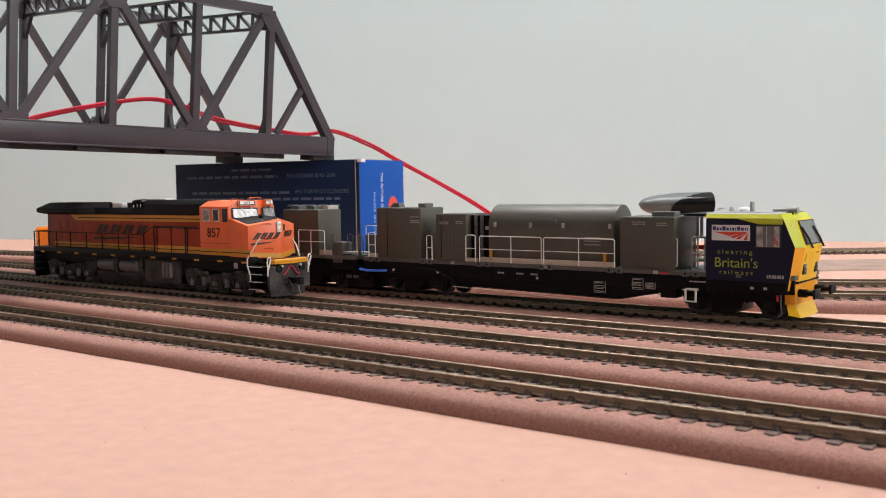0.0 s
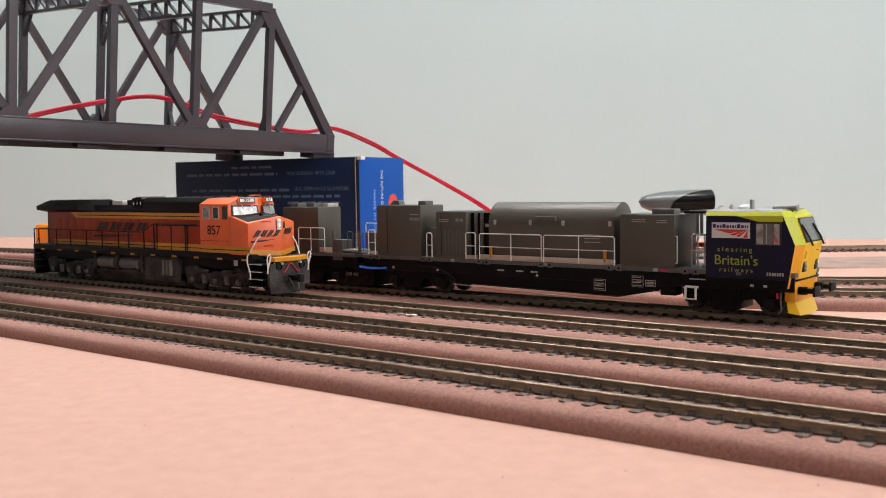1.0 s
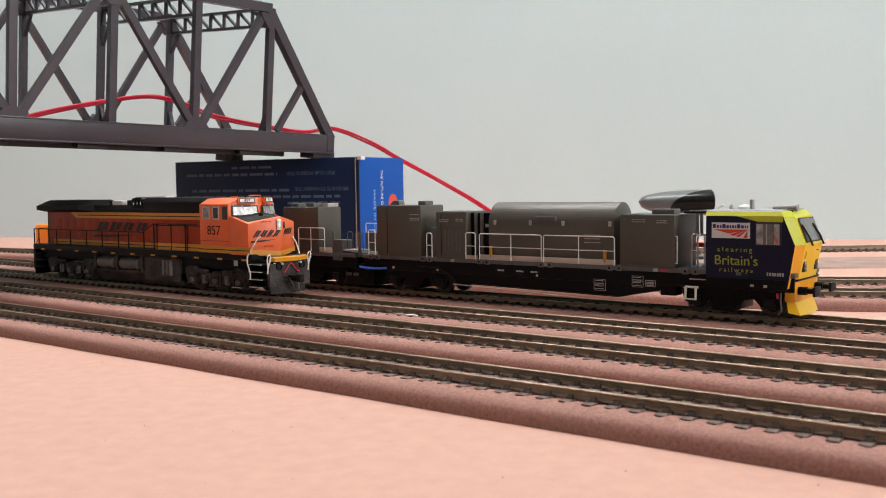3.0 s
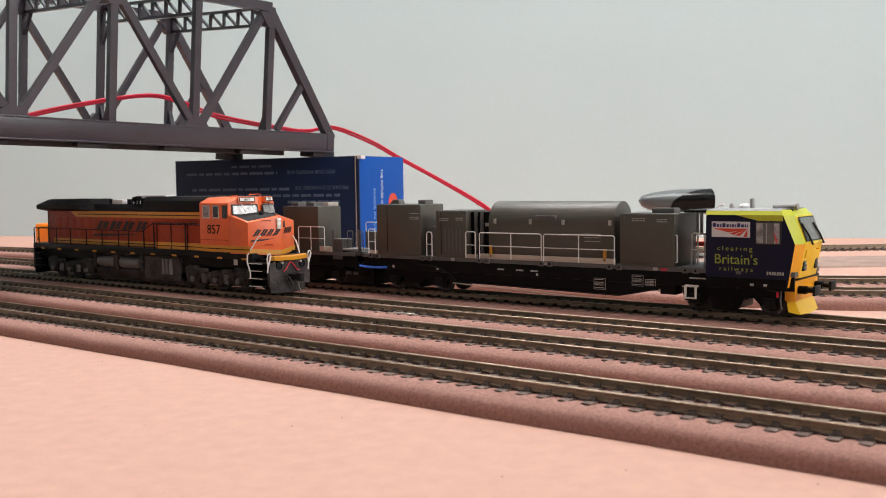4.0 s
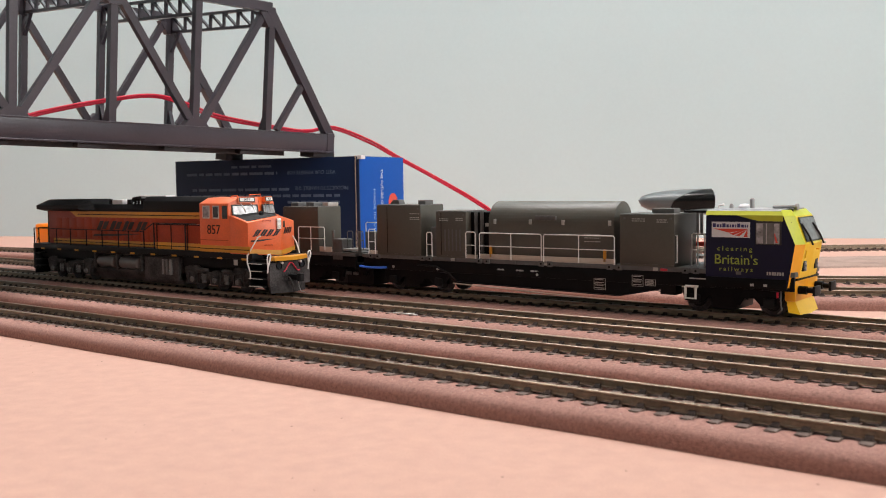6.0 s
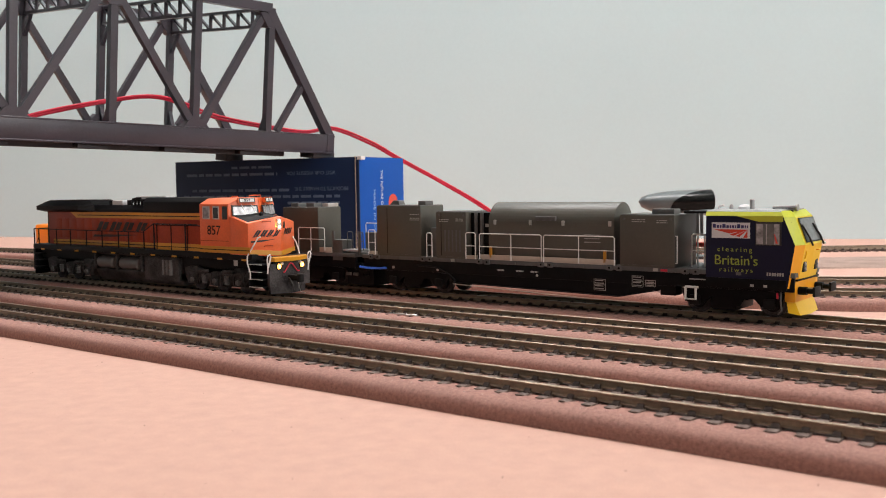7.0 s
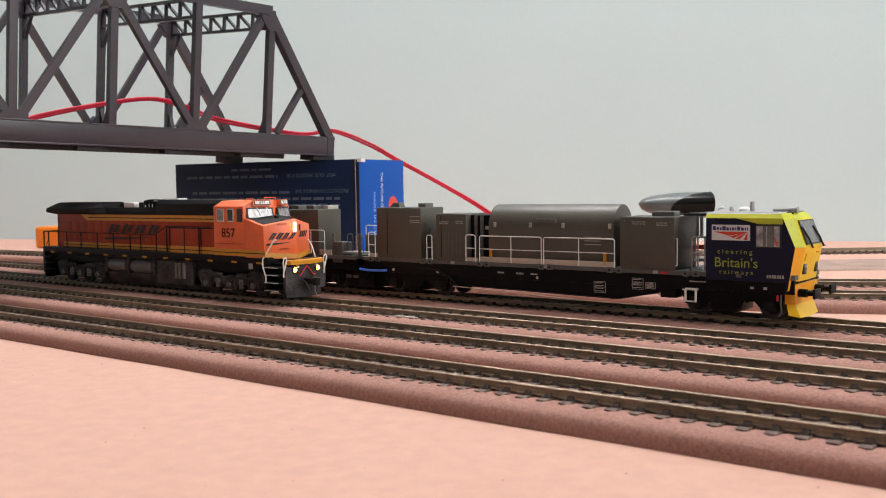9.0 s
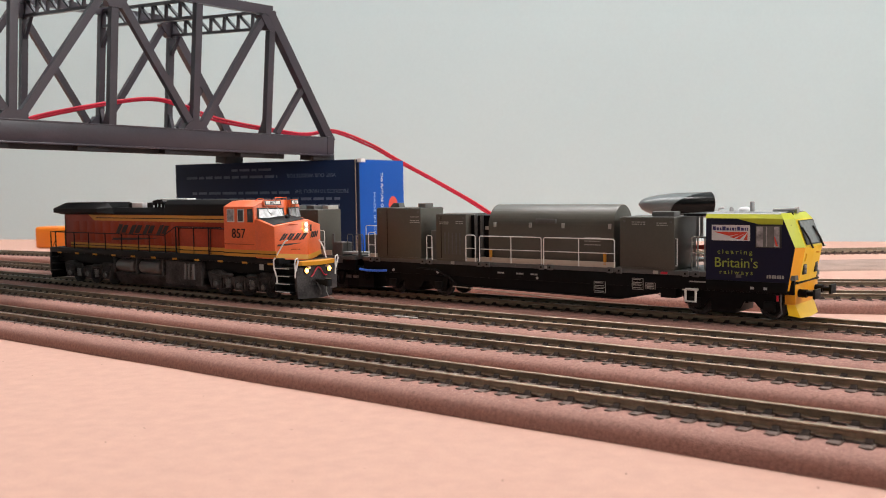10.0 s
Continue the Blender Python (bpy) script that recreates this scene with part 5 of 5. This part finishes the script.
def rear_vehicle():
    V = thing("maintenance_wagon", (MPV_X - 260.4, Y_A, RAIL), "black rail wagon model with olive-grey modules behind the locomotive", "railcar", "maintenance train vehicles")
    V.scale = (0.9646, 1.0, 0.887)
    underframe(-268, 0, -190, -76, V)
    bogie(-36, 17, V)
    bogie(-228, 17, V)
    container(-62, -30.2, -17.5, 2.0, 53.2, V, lids=((-60, -53), (-46, -39)))
    part("roof_lid", block(bm_new(), -36.5, -31, -8, 1, 53.2, 56.0, 0.4), M_STEEL, V, "shiny raised lid")
    container(-140, -64, -15, 12, 44, V, name="low_module")
    container(-200, -144, -15, 12, 44, V, name="low_module")
    rail_panel("handrail", -48, -25.0, 24, 39.6, V, mids=(-37,))
    part("toe_board", block(bm_new(), -50, -20, -17, -16.3, 23, 26.5, 0.1), M_TOE, V)
    part("locker", block(bm_new(), -19.5, -11.0, -16.5, -8, 18, 31.8, 0.4), M_DECK, V, "grey upright locker")
    part("locker", block(bm_new(), -8.6, 3.0, 1, 9, 23, 36.0, 0.4), M_DECK, V)
    part("corner_post", block(bm_new(), 1.5, 3.2, -16, -14.6, 22, 37.5, 0.2), M_DECK, V)
    part("corner_post", block(bm_new(), -19.5, -18.2, -16.4, -15.2, 30, 37.5, 0.2), M_DECK, V)
    part("end_step", block(bm_new(), -11, 2, -16, -6, 24.2, 25.6, 0.3), M_GREY, V, "pale grey end platform")
    rail_panel("handrail", -12.5, 2.6, 25, 42, V, y=6)
    rail_panel("handrail", -11.0, -6.5, 25, 37, V, y=-12, material=M_DECK)
    rail_panel("handrail", -4.0, 2.0, 25, 37, V, y=-12, material=M_DECK)
    buffers(0, 1, V)
    # Matching black filler under the wagon's end, hides the lit board behind
    part("coupling_filler", block(bm_new(), -12, 4, -12, 12, 2.0, 14.5, 0.8), M_UNDER, V, "black filler block at the coupling")
    part("coupling_bar", block(bm_new(), 0, 8, -2, 2, 9, 11, 0.3), M_SILL, V)
    part("blue_pipe", tube(bm_new(), [(4, -17.2, 14.8), (10, -17.9, 14.3), (20, -17.9, 14.4), (25, -17.0, 14.8)], 0.75, 8), M_BLUEL, V, "blue hose between the vehicles")
    for x in (-12, -6, 3):
        part("coupler_part", block(bm_new(), x, x + 4, -13, -10, 8, 10, 0.2), M_DECK, V)
    return V


M_TOE = mat("cream_plastic", (0.55, 0.47, 0.39), 0.5, grain=0.08)
M_CABYEL2 = mat("lemon_paint", (0.80, 0.62, 0.015), 0.38, grain=0.04)
M_SCREEN = mat("smoked_glazing", (0.16, 0.165, 0.16), 0.12, grain=0.2, spec=0.7)
M_NAVYP = mat("navy_print", (0.04, 0.04, 0.16), 0.5)
front_vehicle()
rear_vehicle()


# ---- loose things ----
def carton_print():
    root = bpy.data.objects["carton"]
    y = -0.12
    def up(x, z):  # upside-down words on the long side
        return Matrix.Translation((x * MM, y * MM, z * MM)) @ pose(0, 0, 0, 90, 0, 0) @ pose(0, 0, 0, 0, 0, 180)
    letters("printed_line", "VISIT OUR WEBSITE FOR", 3.2, up(-46, 81.4), M_PALE, root, "faded upside-down white line", 1.0)
    for k, (x0, x1, z, h) in enumerate(((-178, -80, 78.6, 2.8), (-128, -86, 84.6, 2.4), (-172, -68, 65.0, 2.8), (-182, -18, 59.6, 2.8), (-70, -18, 54.2, 2.8), (-46, -18, 48.8, 2.8), (-40, -18, 43.4, 2.8))):
        bm = bm_new()
        x = x0
        while x < x1:
            w = random.uniform(5, 15)
            block(bm, x, min(x + w, x1), y - 0.05, 0.1, z, z + h * 0.8)
            x += w + 2.2
        tagged(part("printed_line", bm, M_PALE, root, "faded unreadable line of print"), kind="stuff")
    letters("printed_line", "PRODUCTS TO HANDLE THE", 3.2, up(-36, 68.4), M_PALE, root, "faded upside-down white line", 0.9)
    def side(yy, z):  # words that run down the end flap
        return Matrix.Translation((0.36 * MM, yy * MM, z * MM)) @ pose(0, 0, 0, 90, 0, 90) @ pose(0, 0, 0, 0, 0, -90)
    letters("printed_line", "THE FUTURE OF", 3.6, side(34, 66), M_WHITE, root, "white words running down the flap", 0.86, 0.1)
    letters("printed_line", "MADE IN CHINA", 3.2, side(22, 42), M_PALE2, root, "pale words running down the flap", 1.45)
    part("round_mark", lathe(bm_new(), [(0.2, 7.5), (0.45, 7.5)], (0, 54, 54), "x", 28), M_REDP, root, "round red printed mark")
    part("price_tape", block(bm_new(), -3.1, -2.5, -0.35, 0.1, 0, 92.4), M_CARDRAW, root, "pale split edge of the card")
    part("torn_corner", block(bm_new(), -1.2, 3.0, -0.4, 6, 89.6, 92.6, 0.3), M_WHITE, root, "torn white corner of the card")


M_PALE2 = mat("pale_blue_print", (0.3, 0.45, 0.7), 0.5, grain=0.1)
carton_print()


def at_depth(px, py, depth):
    """A point depth millimetres in front of the eye, px to the right and py up, both as tangents."""
    a, p = radians(YAW), radians(PITCH)
    fw = Vector((-math.sin(a) * math.cos(p), math.cos(a) * math.cos(p), -math.sin(p)))
    rt = Vector((math.cos(a), math.sin(a), 0))
    up = rt.cross(fw)
    r = radians(ROLL)
    return EYE * 1000 + depth * (fw + px * (rt * math.cos(r) + up * math.sin(r)) + py * (up * math.cos(r) - rt * math.sin(r)))


def smooth_line(pts, n=10):
    """A Catmull-Rom line through the points."""
    p = [Vector(q) for q in pts]
    p = [p[0] * 2 - p[1]] + p + [p[-1] * 2 - p[-2]]
    out = []
    for i in range(1, len(p) - 2):
        for k in range(n):
            t = k / n
            out.append(0.5 * (2 * p[i] + (p[i + 1] - p[i - 1]) * t + (2 * p[i - 1] - 5 * p[i] + 4 * p[i + 1] - p[i + 2]) * t * t + (3 * p[i] - p[i - 1] - 3 * p[i + 1] + p[i + 2]) * t ** 3))
    return out + [p[-2]]


def red_wire():
    root = thing("red_wire", (0, 0, 0), "red twin-core electrical wire draped over the bridge onto the board", "wire")
    knots = [(-0.60, 0.165, 470), (-0.561, 0.181, 478), (-0.47, 0.199, 498), (-0.404, 0.2065, 515), (-0.362, 0.198, 528), (-0.31, 0.178, 545), (-0.22, 0.161, 576), (-0.186, 0.158, 590),
             (-0.15, 0.162, 600), (-0.10, 0.143, 606), (-0.062, 0.1215, 606), (-0.005, 0.0905, 600), (0.058, 0.053, 592), (0.11, 0.01, 585)]
    pts = [at_depth(a * 0.761, b * 0.761, d * 1.4) for a, b, d in knots]
    end = pts[-1]
    pts += [Vector((end.x + 20, end.y - 2, 20)), Vector((end.x + 45, end.y + 4, 2.5)), Vector((end.x + 90, end.y + 20, 1.4))]
    line = smooth_line(pts)
    for k in (-1, 1):
        part("core", tube(bm_new(), [p + Vector((0.3 * k, 0.4 * k, (0.8 + 0.2 * math.sin(i * 0.16)) * k)) for i, p in enumerate(line)], 1.05, 8), M_RED, root)


red_wire()


def orange_tool():
    bm = block(bm_new(), 0, 80, 0, 30, 0, 27.0, 0)
    bmesh.ops.bevel(bm, geom=list(bm.edges), offset=5, segments=4, profile=0.6, affect="EDGES")
    ob = part("plastic_case", bm, M_TOOL)
    ob.matrix_world = mpose(-1125, 624, 0, 0, 0, 13)
    return tagged(ob, "bright orange rounded plastic case lying on the board", "case")


orange_tool()


def shell_gadget():
    """A glossy rounded hand-held shell on a slim stand behind the train."""
    o = at_depth(0.2047, 0.0472, 840)
    root = thing("wireless_mouse", (o.x, o.y, 0), "glossy grey and black rounded hand-held gadget behind the train", "gadget", rz=YAW)
    L, z0 = 62.0, o.z - 0.0
    bm, rings = bm_new(), []
    n, m = 22, 28
    for i in range(n + 1):
        s = i / n
        k = max(0.02, max(0, 1 - (1 - s) ** 2.8) ** 0.46)
        ring = []
        for j in range(m):
            a = 2 * math.pi * j / m
            zz = math.sin(a)
            ring.append(bm.verts.new((s * L, 17 * k * math.cos(a), z0 + (9.6 * k * zz if zz > 0 else 13.0 * k * zz))))
        rings.append(ring)
    fs = [bm.faces.new(rings[0]), bm.faces.new(rings[-1])]
    for a, b in zip(rings, rings[1:]):
        for j in range(m):
            fs.append(bm.faces.new((a[j], b[j], b[(j + 1) % m], a[(j + 1) % m])))
    bmesh.ops.recalc_face_normals(bm, faces=fs)
    part("shell", bm, M_SHELL, root, "grey glossy domed shell")
    bm, rings = bm_new(), []
    for i in range(n + 1):
        s = 0.40 + 0.61 * i / n
        k = max(0, 1 - (1 - min(s, 1)) ** 2.8) ** 0.46 * 1.025
        top = radians(-35 + 112 * (i / n) ** 0.45)
        ring = []
        for j in range(13):
            a = math.pi + radians(40) - (radians(40) + top) * j / 12
            zz = math.sin(a)
            ring.append(bm.verts.new((s * L, 17.2 * k * math.cos(a), z0 + (9.8 if zz > 0 else 13.2) * k * zz)))
        rings.append(ring)
    for a, b in zip(rings, rings[1:]):
        for j in range(12):
            bm.faces.new((a[j], b[j], b[j + 1], a[j + 1]))
    ex = bmesh.ops.solidify(bm, geom=list(bm.faces), thickness=0.5)
    part("side_panel", bm, M_SHELLD, root, "gloss black side panel")
    part("stand", lathe(bm_new(), [(0, 20), (3, 20), (5, 6), (z0 - 4, 5)], (40, 0, 0), "z", 24), M_SHELLD, root)


shell_gadget()


def motions():
    xs = [(0.0, 0.0), (7.5, 0.0), (8.0, 3.0), (8.5, 8.5), (9.0, 12.5), (9.5, 16.4), (10.0, 21.3)]
    walk(LOCO, [(t, mpose(LOCO_X + d, Y_B, RAIL)) for t, d in xs])
    for ob, x, y, z, r in WHEELS:
        walk(ob, [(t, mpose(x, y, z, 0, math.degrees(d / r), 0)) for t, d in xs])
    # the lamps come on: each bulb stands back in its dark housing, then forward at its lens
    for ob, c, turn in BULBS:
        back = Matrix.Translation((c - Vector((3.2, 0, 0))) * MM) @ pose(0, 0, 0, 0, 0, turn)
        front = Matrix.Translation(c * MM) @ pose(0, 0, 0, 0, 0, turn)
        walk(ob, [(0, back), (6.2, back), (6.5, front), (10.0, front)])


motions()
